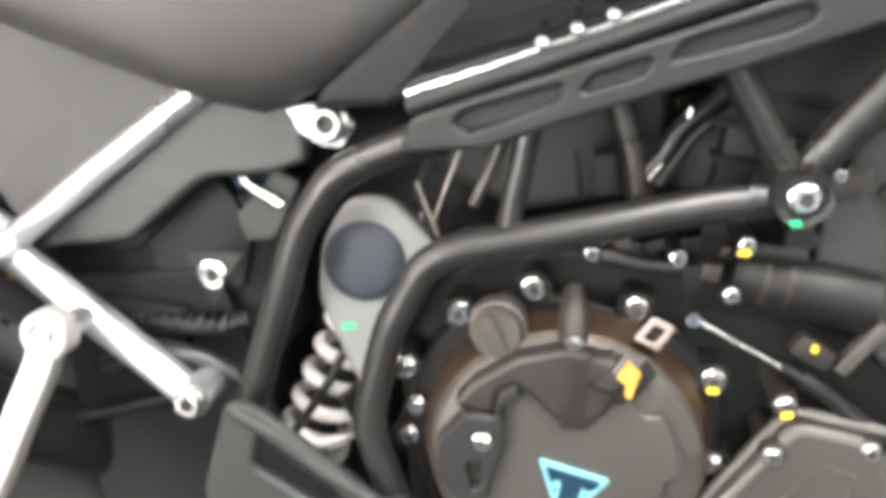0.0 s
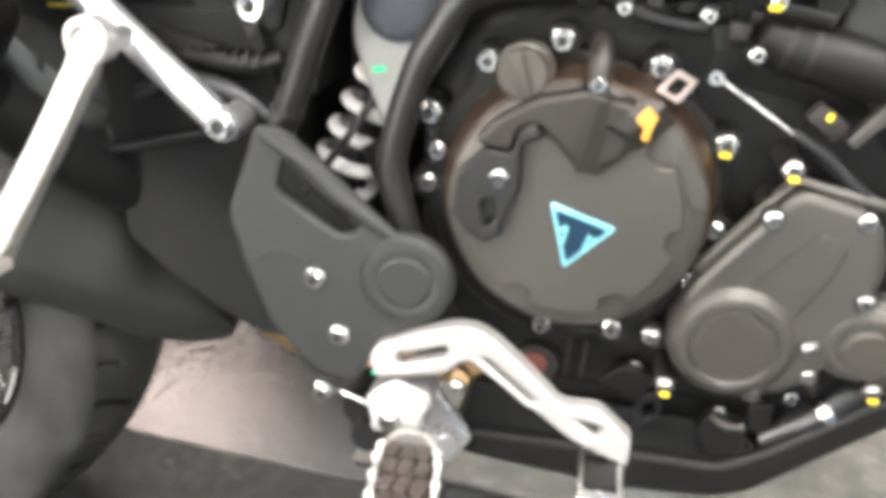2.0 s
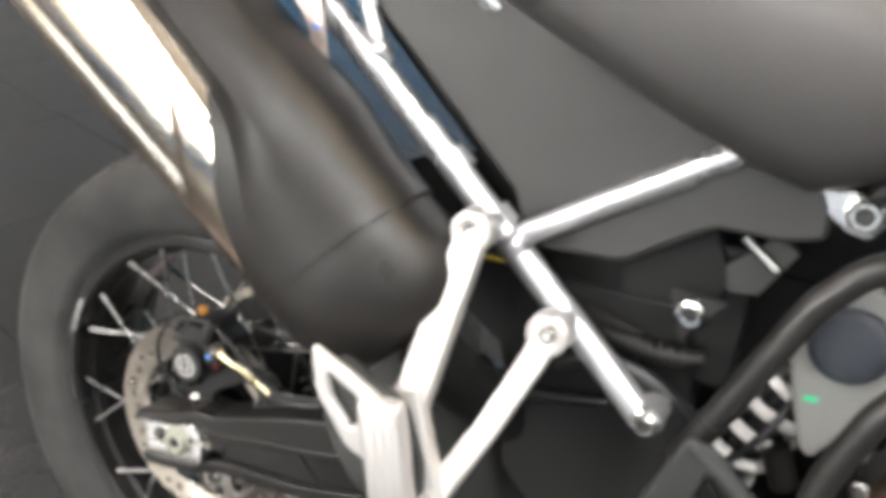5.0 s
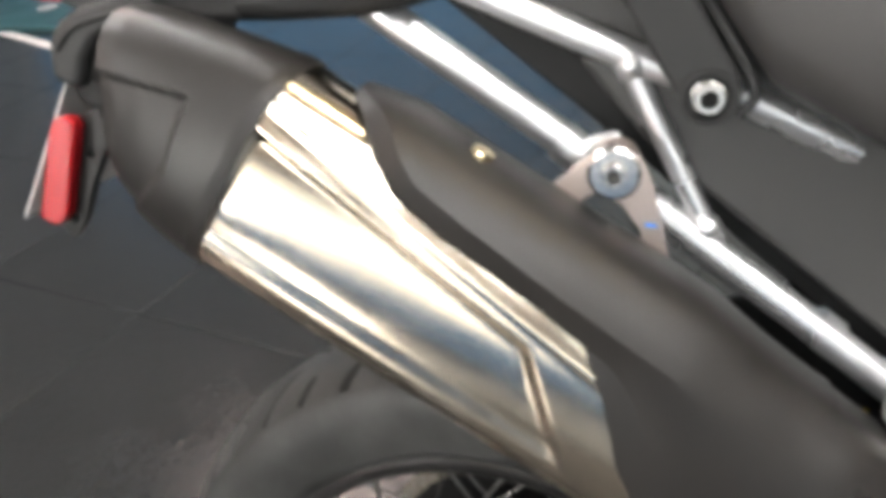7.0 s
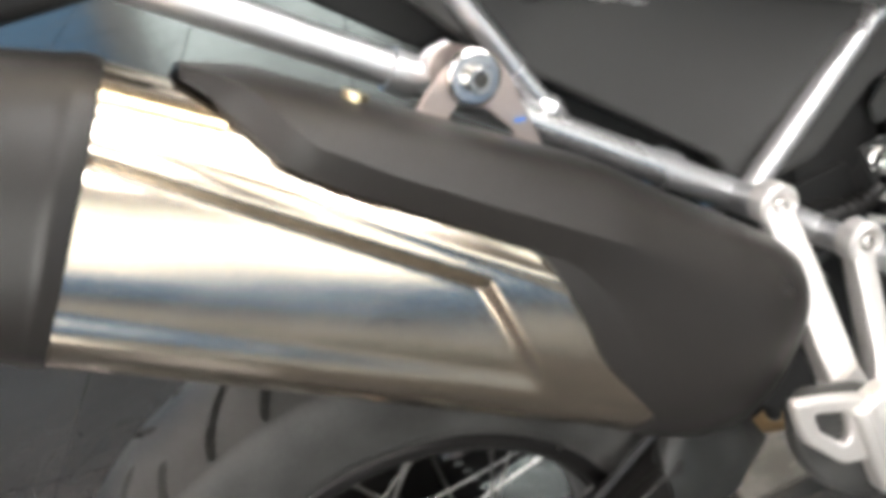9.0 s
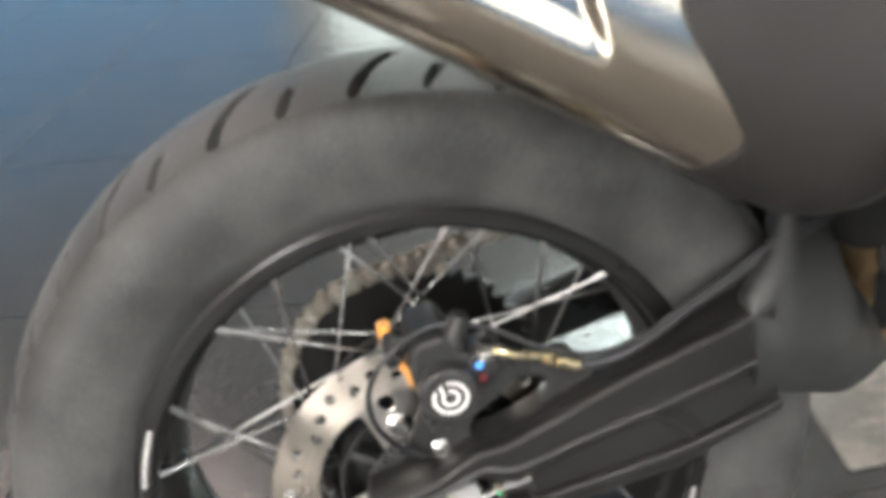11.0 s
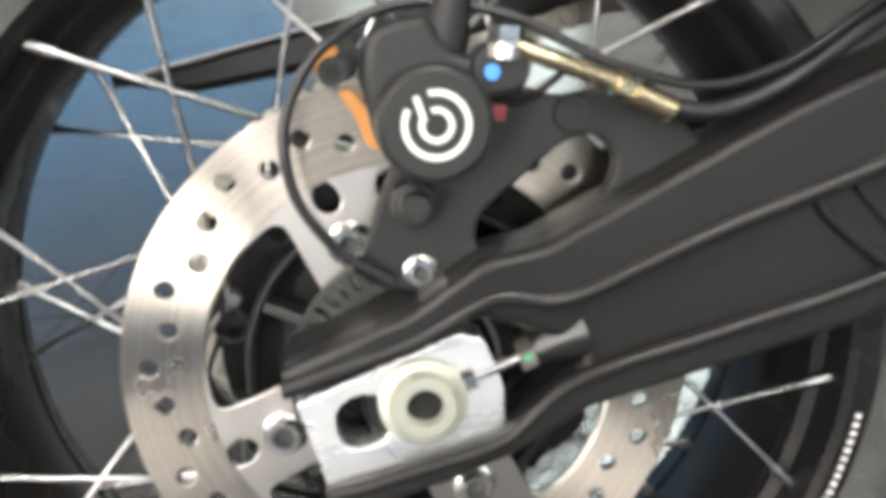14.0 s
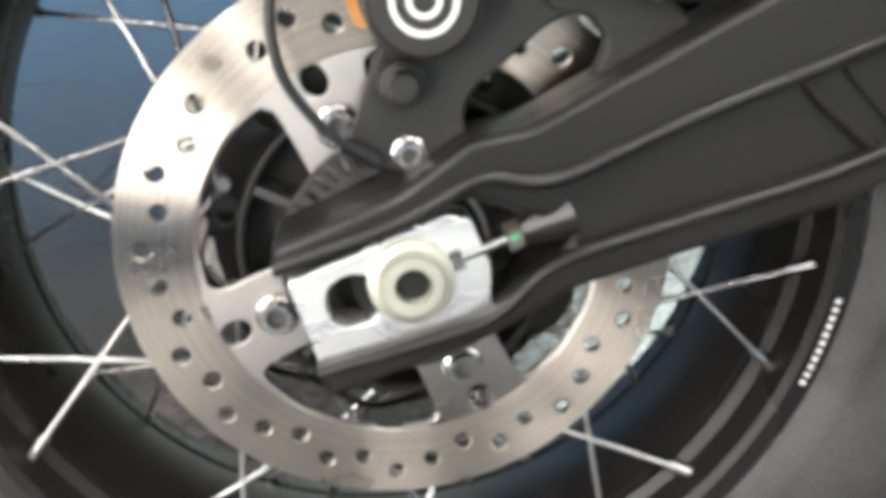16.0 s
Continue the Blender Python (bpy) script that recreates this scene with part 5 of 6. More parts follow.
part("pump_rail", sweep([(0.8160, -0.1145, 0.4735), (0.8700, -0.1145, 0.5445), (0.9265, -0.1145, 0.5315)], 0.0044, 10, curved=False), ENGINE, pump)
part("side_housing", plate(rounded([(0.9034, 0.4355), (0.9180, 0.4598), (0.9403, 0.4656), (1.0200, 0.4500), (1.0200, 0.3900), (0.9306, 0.4014)], 0.012), -0.1180, -0.0905, bevel=0.008, steps=4), ENGINE, pump)
part("side_dome", lathe([(0.0, -0.1225), (0.0185, -0.1225), (0.0200, -0.1245), (0.0235, -0.1240), (0.0280, -0.1205), (0.0300, -0.1150), (0.0302, -0.1050)], (0.9324, 0.4313), 56, angle=24), ENGINE, pump)
part("side_disc", lathe([(0.0, -0.1250), (0.0160, -0.1248), (0.0172, -0.1235), (0.0174, -0.1215)], (0.9370, 0.4262), 40), ENGINE_MID, pump)
for x, y, z, paint in ((0.8648, -0.1245, 0.5532, 1), (0.8584, -0.1275, 0.5198, 0), (0.9167, -0.1225, 0.5221, 0), (0.9272, -0.1245, 0.4662, 0), (0.8993, -0.1255, 0.4268, 0), (0.9026, -0.1205, 0.4033, 0), (0.8683, -0.1185, 0.3821, 0), (0.7934, -0.1175, 0.4171, 0), (0.8076, -0.1205, 0.3795, 1), (0.9494, -0.1145, 0.3932, 1)):
    bolt(pump, x, y, z, 0.0064)
    part("bolt_boss", cyl((x, y, z), (x, -0.072, z), 0.0080, 18), ENGINE_DARK, pump)
    if paint:
        cap_mark(pump, x, y - 0.0052, z - 0.0024, 0.0038, YELLOW)

# clutter about the engine: starter, hoses, cable, wiring
starter = part("starter_motor", lathe([(0.0, 0.0), (0.0165, 0.0), (0.0180, 0.002), (0.0180, 0.014), (0.0190, 0.016), (0.0190, 0.085), (0.0, 0.085)], (0, 0), 28), CASE, engine)
starter.matrix_basis = Matrix.Translation((0.8320, -0.1030, 0.6330)) @ Matrix.Rotation(radians(14), 4, "Y") @ Matrix.Rotation(radians(-90), 4, "Z")
for x, z in ((0.8480, 0.6290), (0.8620, 0.6255)):
    part("starter_band", cyl((x, -0.1030, z), (x + 0.0030, -0.1030, z - 0.00075), 0.0196, 24), ENGINE_DARK, engine)
for x, y, z in ((0.8380, -0.1245, 0.6560), (0.8310, -0.1195, 0.6230), (0.8000, -0.1120, 0.6440), (0.7480, -0.1000, 0.6440)):
    bolt(engine, x, y, z, 0.0050)
    part("bolt_boss", cyl((x, y + 0.001, z), (x, -0.075, z), 0.0062, 14), CASE, engine)
cap_mark(engine, 0.8350, -0.1300, 0.6555, 0.0042, YELLOW)
part("starter_tab", sweep([(0.8390, -0.1180, 0.6520), (0.8560, -0.1160, 0.6480), (0.8730, -0.1130, 0.6440)], 0.0060, 10, flat=0.6), CASE, engine)
part("round_boss", cyl((0.8700, -0.1145, 0.6570), (0.8700, -0.0945, 0.6570), 0.0090, 20), CASE, engine)
part("breather_pipe", sweep([(0.7530, -0.098, 0.6430), (0.7800, -0.099, 0.6370), (0.8010, -0.100, 0.6350)], 0.0058, 12), HOSE, engine)
part("pipe_clamp", cyl((0.7560, -0.098, 0.6424), (0.7600, -0.098, 0.6415), 0.0068, 14), ENGINE_DARK, engine)
part("wire_plug", block((0.012, 0.012, 0.011), pose(0.8190, -0.110, 0.6360, 0, 8, 0), 0.0015), ENGINE_DARK, engine)
part("wire_plug", block((0.010, 0.012, 0.015), pose(0.8090, -0.106, 0.6320, 0, -12, 0), 0.0015), DARK, engine)
part("frame_tab", plate(rounded([(0.8780, 0.6980), (0.9040, 0.6990), (0.9050, 0.6880), (0.8850, 0.6830)], 0.002), -0.1220, -0.1140, bevel=0.001), ENGINE_DARK, engine)
bolt(engine, 0.8860, -0.1220, 0.6965, 0.0040)
part("clutch_cable", cyl((0.8106, -0.1175, 0.6066), (0.8675, -0.1145, 0.5713), 0.0017, 10), BOLT, engine, "bare steel cable end")
part("cable_eye", lathe([(0.0016, -0.1195), (0.0018, -0.1215), (0.0044, -0.1215), (0.0048, -0.1195), (0.0048, -0.1150), (0.0016, -0.1150)], (0.8090, 0.6076), 20, closed=True), BOLT, engine)
part("cable_barrel", cyl((0.8625, -0.1148, 0.5744), (0.8745, -0.1142, 0.5670), 0.0036, 12), HOSE, engine)
part("cable_boot", sweep([(0.8735, -0.1142, 0.5675), (0.8872, -0.1130, 0.5584), (0.9276, -0.1090, 0.5267), (1.010, -0.085, 0.4850)], 0.0052, 12), HOSE, engine)
part("cable_bracket", block((0.026, 0.012, 0.014), pose(0.8820, -0.1085, 0.5830, 0, 34, 0), 0.003), ENGINE_DARK, engine)
part("cable_bracket", block((0.040, 0.012, 0.010), pose(0.9110, -0.1045, 0.5840, 0, -52, 0), 0.003), ENGINE, engine)
part("yellow_mark", block((0.0040, 0.0010, 0.0055), pose(0.8820, -0.1155, 0.5870, 0, 20, 0), 0.0006, 1), YELLOW, engine)
part("coolant_hose", sweep([(0.895, -0.075, 0.318), (0.930, -0.082, 0.350), (0.950, -0.080, 0.372), (0.990, -0.075, 0.385)], 0.0165, 18), HOSE, engine)
part("hose_clip", sweep([(0.9310, -0.082, 0.3510), (0.9370, -0.082, 0.3575)], 0.0178, 20, curved=False), BOLT, engine)
part("sump_plate", plate(rounded([(0.759, 0.362), (0.778, 0.379), (0.803, 0.372), (0.792, 0.346)], 0.004), -0.1000, -0.0860, bevel=0.002), CASE, engine)
part("cable_clip", plate(rounded([(0.790, 0.351), (0.808, 0.360), (0.811, 0.338), (0.792, 0.320)], 0.004), -0.0980, -0.0900, [rounded([(0.796, 0.346), (0.804, 0.350), (0.806, 0.340), (0.797, 0.332)], 0.002)], bevel=0.0015), HOSE, engine)
part("stand_bracket", plate(rounded([(0.838, 0.326), (0.845, 0.347), (0.874, 0.340), (0.876, 0.315), (0.848, 0.308)], 0.003), -0.0980, -0.0860, bevel=0.002), CASE, engine)
part("stand_bracket", sweep([(0.846, -0.098, 0.346), (0.858, -0.100, 0.338), (0.873, -0.099, 0.338)], 0.0026, 8), ENGINE, engine)
part("outlet_flange", plate(rounded([(0.874, 0.358), (0.892, 0.360), (0.892, 0.336), (0.876, 0.334)], 0.003), -0.0960, -0.0860, bevel=0.002), CASE, engine)
for x in (0.734, 0.747):
    part("case_rib", block((0.003, 0.014, 0.036), pose(x, -0.080, 0.372, 0, 4, 0), 0.001), ENGINE_DARK, engine)
part("sump", block((0.240, 0.150, 0.080), pose(0.800, 0.0, 0.330), 0.012), CASE, engine)
for x, z in ((0.871, 0.314), (0.854, 0.343), (0.904, 0.364), (0.7880, 0.3740)):
    bolt(engine, x, -0.090, z, 0.0055)
part("shaft_seal", lathe([(0.0, -0.082), (0.0125, -0.082), (0.0135, -0.088), (0.0185, -0.088), (0.0200, -0.080)], (0.7085, 0.3620), 28), ENGINE_DARK, engine)
part("seal_plug", cyl((0.7085, -0.0815, 0.3620), (0.7085, -0.0850, 0.3620), 0.0100, 18), mat("dull_red_oil_seal", (0.14, 0.045, 0.035), 0.4), engine)
part("sprocket_cover", block((0.10, 0.09, 0.11), pose(0.650, -0.030, 0.400), 0.012), CASE, engine)
part("airbox", plate(rounded([(0.640, 0.690), (0.650, 0.745), (0.800, 0.775), (0.800, 0.672), (0.700, 0.660)], 0.012), -0.0560, 0.060, bevel=0.008, steps=3), GUARD, engine, "dull grey moulded air box")
part("airbox_side", plate(rounded([(0.800, 0.722), (0.846, 0.738), (0.858, 0.690), (0.846, 0.668), (0.798, 0.676)], 0.010), -0.0640, 0.040, bevel=0.006, steps=3), GUARD, engine)
part("throttle_body", sweep([(0.764, -0.085, 0.740), (0.773, -0.085, 0.710), (0.778, -0.085, 0.676)], 0.0085, 16), ENGINE_DARK, engine)
part("throttle_ring", cyl((0.7705, -0.085, 0.7180), (0.7720, -0.085, 0.7130), 0.0100, 18), CASE, engine)
part("relay", block((0.012, 0.020, 0.026), pose(0.7570, -0.085, 0.6940, 0, -4, 0), 0.002), DARK, engine)
part("relay_leg", block((0.004, 0.006, 0.030), pose(0.7400, -0.075, 0.6900, 0, -6, 0), 0.001), DARK, engine)
part("intake_hose", sweep([(0.838, -0.078, 0.752), (0.818, -0.082, 0.732), (0.802, -0.085, 0.720), (0.792, -0.086, 0.704), (0.776, -0.086, 0.688)], 0.0060, 12), HOSE, engine)
part("intake_hose", sweep([(0.845, -0.072, 0.735), (0.816, -0.078, 0.719), (0.801, -0.080, 0.702), (0.790, -0.080, 0.684)], 0.0048, 12), HOSE, engine)
part("hose_pin", cyl((0.7830, -0.092, 0.6900), (0.7910, -0.092, 0.7000), 0.0022, 8), BOLT, engine)
part("hose_pin", cyl((0.8060, -0.092, 0.7280), (0.8080, -0.092, 0.7330), 0.0020, 8), BOLT, engine)
part("drain_tube", sweep([(0.666, -0.080, 0.716), (0.655, -0.081, 0.690), (0.643, -0.080, 0.662)], 0.0014, 10), CHAIN, engine)
part("drain_tube", sweep([(0.692, -0.085, 0.716), (0.681, -0.086, 0.692), (0.671, -0.085, 0.674)], 0.0040, 12), ENGINE, engine)
part("drain_tube", sweep([(0.645, -0.075, 0.708), (0.637, -0.076, 0.690), (0.631, -0.075, 0.672)], 0.0036, 10), CASE, engine)
part("tube_nut", cyl((0.6372, -0.086, 0.6700), (0.6360, -0.086, 0.6640), 0.0032, 8), BOLT, engine)
for k in range(7):
    x = 0.700 + 0.022 * k
    part("connector", block((0.010 + 0.003 * (k % 3), 0.010, 0.008 + 0.004 * (k % 2)), pose(x, -0.090 + 0.004 * (k % 3), 0.6515 - 0.0015 * k, 0, 10 * (k % 4) - 15, 0), 0.0012), ENGINE_DARK if k % 3 == 0 else DARK, engine)
part("linkage_rod", cyl((0.636, -0.095, 0.692), (0.648, -0.095, 0.655), 0.0014, 8), CHAIN, engine)
part("silver_bracket", plate(rounded([(0.503, 0.668), (0.535, 0.700), (0.552, 0.690), (0.530, 0.650), (0.508, 0.648)], 0.004), -0.0800, -0.0740, bevel=0.0015), GUARD, frame_part)
part("silver_pin", cyl((0.512, -0.084, 0.694), (0.538, -0.084, 0.675), 0.0042, 10), BOLT, frame_part)
part("frame_hose", sweep([(0.395, -0.100, 0.560), (0.430, -0.105, 0.575), (0.470, -0.105, 0.570), (0.505, -0.100, 0.548)], 0.0075, 12), HOSE, frame_part)
part("reservoir", block((0.070, 0.050, 0.040), pose(0.420, -0.060, 0.585, 0, 10, 0), 0.006), CASE, frame_part)
# four added dark sheets that block bright gaps and stand in for darkness
part("gap_sheet", plate(rounded([(0.300, 0.650), (0.480, 0.625), (0.500, 0.540), (0.495, 0.400), (0.440, 0.370), (0.380, 0.400), (0.310, 0.500)], 0.02), -0.0080, 0.0020, bevel=0.003), DARK, frame_part)
# this one hides the link pipe and the spring's lower end
part("pipe_blind", plate(rounded([(0.350, 0.480), (0.345, 0.620), (0.480, 0.625), (0.505, 0.540), (0.515, 0.490), (0.575, 0.455), (0.575, 0.340), (0.500, 0.347), (0.470, 0.350), (0.430, 0.368), (0.390, 0.395), (0.352, 0.428)], 0.010), -0.0750, -0.0680, bevel=0.002), DARK, frame_part)
part("shock_backing", plate(rounded([(0.470, 0.400), (0.470, 0.640), (0.700, 0.640), (0.700, 0.400)], 0.02), 0.0200, 0.0320, bevel=0.004), DARK, frame_part)
part("wheel_gap_blind", plate(rounded([(0.190, 0.600), (0.185, 0.670), (0.300, 0.705), (0.380, 0.665), (0.345, 0.490), (0.270, 0.535)], 0.015), -0.0060, 0.0020, bevel=0.002), DARK, frame_part)
part("yellow_wire", cyl((0.300, -0.062, 0.6160), (0.330, -0.062, 0.6170), 0.0016, 8), YELLOW, frame_part)
# radiator side and cowl ahead of the engine
cowl = part("radiator_cowl", plate(rounded([(0.888, 0.680), (0.905, 0.715), (1.030, 0.760), (1.030, 0.480), (0.975, 0.500), (0.935, 0.560), (0.900, 0.600), (0.880, 0.640)], 0.008), -0.0980, -0.0600, bevel=0.004), GUARD, bike, "dull grey radiator side cowl")
for k in range(4):
    part("cowl_rib", block((0.075, 0.010, 0.010), pose(0.945 + 0.012 * k, -0.101, 0.660 - 0.034 * k, 0, 40, 0), 0.002), PLASTIC, cowl)

TREAD = mat("brown_grey_peg_rubber", (0.056, 0.044, 0.039), 0.6, 0.0, var=0.3, bump=0.3)
# heel guard and foot controls
plate_outline = rounded([(0.5115, 0.5619), (0.4871, 0.4948), (0.4969, 0.4559), (0.5154, 0.4082), (0.5504, 0.3693), (0.5795, 0.3674), (0.5970, 0.3985), (0.6136, 0.4141), (0.6428, 0.4316, 0.02), (0.6554, 0.4588, 0.02), (0.6408, 0.4860, 0.02), (0.6097, 0.4928), (0.5727, 0.5249), (0.5338, 0.5580)], 0.008)
window = rounded([(0.5329, 0.5415), (0.5251, 0.5152), (0.5698, 0.4870), (0.5854, 0.4928), (0.5581, 0.5201)], 0.005)
heel = part("heel_guard", plate(plate_outline, -0.1575, -0.1475, [window], bevel=0.004, steps=4), GUARD, bike, "grained grey plastic heel guard with round boss")
part("guard_boss", lathe([(0.0, -0.1618), (0.0165, -0.1618), (0.0185, -0.1608), (0.0200, -0.1604), (0.0225, -0.1612), (0.0260, -0.1614), (0.0310, -0.1602), (0.0345, -0.1565), (0.0350, -0.1485)], (0.6184, 0.4578), 56, angle=22), GUARD, heel)
part("guard_rim", sweep([(0.5173, -0.1535, 0.5541), (0.5455, -0.1545, 0.5366), (0.5747, -0.1545, 0.5123), (0.6038, -0.1535, 0.4928)], 0.0058, 12), GUARD, heel)
part("guard_inner", sweep([(0.5358, -0.1425, 0.5347), (0.5552, -0.1415, 0.5152), (0.5825, -0.1405, 0.4958)], 0.0080, 12), FRAME_BLACK, heel)
part("guard_line", sweep([(0.5027, -0.1573, 0.4607), (0.5212, -0.1573, 0.4705), (0.5455, -0.1573, 0.4646)], 0.0016, 6), GUARD, heel)
for x, z in ((0.5517, 0.4520), (0.5692, 0.4074)):
    bolt(heel, x, -0.1565, z, 0.0085)

pedal_out = rounded([(0.5926, 0.3964), (0.6012, 0.4095), (0.6528, 0.4298, 0.012), (0.6728, 0.4314, 0.012), (0.6893, 0.4204), (0.7256, 0.3870), (0.7344, 0.3781), (0.7621, 0.3782), (0.7862, 0.3570), (0.7859, 0.3337), (0.7598, 0.3438), (0.7428, 0.3515), (0.7168, 0.3713), (0.6721, 0.4017, 0.010), (0.6658, 0.4054, 0.010), (0.6498, 0.3912), (0.5989, 0.3806)], 0.005)
pw1 = rounded([(0.6139, 0.4021), (0.6512, 0.4147), (0.6515, 0.4055), (0.6161, 0.3930)], 0.003)
pw2 = rounded([(0.6760, 0.4090), (0.6810, 0.4098), (0.7190, 0.3785), (0.7120, 0.3775)], 0.002)
pw3 = rounded([(0.7460, 0.3691), (0.7655, 0.3654), (0.7626, 0.3551), (0.7539, 0.3623)], 0.0015)
pedal = part("brake_pedal", plate(pedal_out, -0.1665, -0.1485, [pw1, pw2, pw3], bevel=0.003, steps=3), CAST, bike, "cast aluminium rear brake pedal")
part("pedal_pad", plate(rounded([(0.7510, 0.3360), (0.7840, 0.3360), (0.7800, 0.3060), (0.7560, 0.3060)], 0.005), -0.2080, -0.1500, bevel=0.003), MILLED, pedal)
for k in range(4):
    part("pad_tooth", block((0.0040, 0.006, 0.010), pose(0.7560 + 0.0075 * k, -0.2090, 0.3050, 0, 45, 0), 0.001, 1), MILLED, pedal)
part("pedal_insert", block((0.024, 0.036, 0.004), pose(0.7670, -0.180, 0.3370), 0.001), CASE, pedal)
part("return_wire", cyl((0.5680, -0.1565, 0.3580), (0.6080, -0.1565, 0.3440), 0.0014, 8), BOLT, pedal)
part("paint_mark", block((0.0055, 0.0008, 0.0035), pose(0.5940, -0.1524, 0.3760, 0, -30, 0), 0.0004, 1), GREEN, pedal)
bolt(pedal, 0.6580, -0.1525, 0.3740, 0.0060)
bolt(pedal, 0.5530, -0.1525, 0.3530, 0.0085)

peg = part("foot_peg", plate(rounded([(0.585, 0.352), (0.610, 0.372), (0.640, 0.360), (0.632, 0.330), (0.615, 0.318), (0.590, 0.325)], 0.008), -0.150, -0.116, bevel=0.004), CAST, bike, "serrated steel rider foot peg with rubber tread")
ring = []
for k in range(40):
    a = 2 * math.pi * k / 40
    u, v = math.copysign(abs(math.cos(a)) ** 0.7, math.cos(a)), math.copysign(abs(math.sin(a)) ** 0.7, math.sin(a))
    ring.append((u, v))
def peg_ring(z, wx, wy):
    return [(0.6350 + wx * u - wy * v * 0.13, -0.222 + wy * v, z) for u, v in ring]
part("peg_cage", loft([peg_ring(0.322, 0.0238, 0.058), peg_ring(0.336, 0.0246, 0.059), peg_ring(0.338, 0.0238, 0.058), peg_ring(0.338, 0.0202, 0.054), peg_ring(0.322, 0.0202, 0.054)], caps=False), CAST, peg)
for k in range(26):
    a = 2 * math.pi * k / 26
    u, v = math.copysign(abs(math.cos(a)) ** 0.7, math.cos(a)), math.copysign(abs(math.sin(a)) ** 0.7, math.sin(a))
    if v < 0.75:
        part("peg_tooth", block((0.0055, 0.0055, 0.007), pose(0.6350 + 0.0225 * u - 0.0078 * v, -0.222 + 0.057 * v, 0.3385, 45, 0, math.degrees(a)), 0.0008, 1), CAST, peg)
for i in range(3):
    for j in range(5):
        part("tread_block", block((0.0105, 0.0165, 0.008), pose(0.6270 + 0.0120 * i - 0.0024 * j, -0.260 + 0.0185 * j, 0.3320, 0, 0, -7), 0.0016), TREAD, peg)
part("peg_floor", block((0.036, 0.100, 0.004), pose(0.6350, -0.222, 0.3260, 0, 0, 7), 0.001), CASE, peg)
part("peg_lug", block((0.040, 0.026, 0.022), pose(0.6120, -0.146, 0.3380), 0.005, 3), CAST, peg)
bolt(peg, 0.6080, -0.1580, 0.3400, 0.0095)
part("peg_bracket", plate(rounded([(0.622, 0.360), (0.640, 0.350), (0.668, 0.312), (0.648, 0.286), (0.632, 0.292)], 0.005), -0.1300, -0.1210, [circle(0.641, 0.315, 0.005, 14)], bevel=0.002), SILVER, peg)
part("brake_switch", cyl((0.575, -0.120, 0.318), (0.575, -0.080, 0.318), 0.0170, 24), CASE, peg)
part("brake_switch", cyl((0.582, -0.132, 0.300), (0.582, -0.100, 0.300), 0.0140, 24), HOSE, peg)
part("copper_end", cyl((0.640, -0.085, 0.345), (0.652, -0.085, 0.336), 0.010, 14), PIPE, peg)

# bash plate
bash = part("bash_plate", plate(rounded([(0.640, 0.285), (0.660, 0.272), (0.790, 0.262), (0.858, 0.266), (0.884, 0.276), (1.060, 0.430), (1.050, 0.452), (0.895, 0.322), (0.860, 0.300), (0.660, 0.300)], 0.008), -0.1000, 0.1000, bevel=0.006, steps=3), CASE, bike, "black bash plate under the engine")
part("bash_wall", plate(rounded([(0.650, 0.285), (0.858, 0.275), (0.892, 0.310), (0.870, 0.330), (0.660, 0.340)], 0.006), -0.0900, -0.0840, bevel=0.002), DARK, bash)

# ---- the room ----
def solid(name, size, at, material, label, turn=0.0):
    ob = part(name, block(size, pose(*at, 0, 0, turn), 0.004, 1), material)
    return tagged(ob, label, kind="structure")


FLOOR_BASE = mat("dark_joint_mortar", (0.05, 0.05, 0.05), 0.8, bump=0.2)
TILE = mat("dark_slate_tile", (0.017, 0.0178, 0.0185), 0.20, 0.0, var=0.18, grain=7, bump=1.0, blotch=6, rvar=0.04, spec=0.40)
MAT = mat("worn_rubber_mat", (0.014, 0.0135, 0.013), 0.65, 0.0, spec=0.25, var=0.65, grain=4, bump=0.4, blotch=11, rvar=0.15, span=0.10)


def scuffed(m, col, scale, lo, hi, stretch=(1, 1, 1)):
    """Pale worn marks rubbed into a material, drawn out along one way."""
    nt = m.node_tree
    b = nt.nodes["Principled BSDF"]
    mp = nt.nodes.new("ShaderNodeMapping")
    mp.inputs["Scale"].default_value = stretch
    mp.inputs["Rotation"].default_value = (0, 0, 0.5)
    n = nt.nodes.new("ShaderNodeTexNoise")
    n.inputs["Scale"].default_value = scale
    n.inputs["Detail"].default_value = 8
    n.inputs["Roughness"].default_value = 0.72
    r = nt.nodes.new("ShaderNodeMapRange")
    r.inputs[1].default_value, r.inputs[2].default_value = lo, hi
    mx = nt.nodes.new("ShaderNodeMix")
    mx.data_type = "RGBA"
    mx.inputs[7].default_value = (*col, 1)
    nt.links.new(nt.nodes["Texture Coordinate"].outputs["Object"], mp.inputs[0])
    nt.links.new(mp.outputs[0], n.inputs["Vector"])
    nt.links.new(n.outputs[0], r.inputs[0])
    nt.links.new(r.outputs[0], mx.inputs[0])
    nt.links.new(b.inputs["Base Color"].links[0].from_socket, mx.inputs[6])
    nt.links.new(mx.outputs[2], b.inputs["Base Color"])


scuffed(MAT, (0.085, 0.080, 0.073), 9, 0.54, 0.72, (1.0, 1.6, 1.0))
scuffed(MAT, (0.13, 0.12, 0.11), 14, 0.66, 0.74, (0.7, 4.0, 1.0))
WALL = mat("grey_wall_paint", (0.48, 0.48, 0.47), 0.7, bump=0.1, var=0.04)
WALL_BLUE = lamp_mat("blue_glow_sheet", (0.14, 0.40, 0.70), BLUE_GLOW, (0.06, 0.19, 0.34))
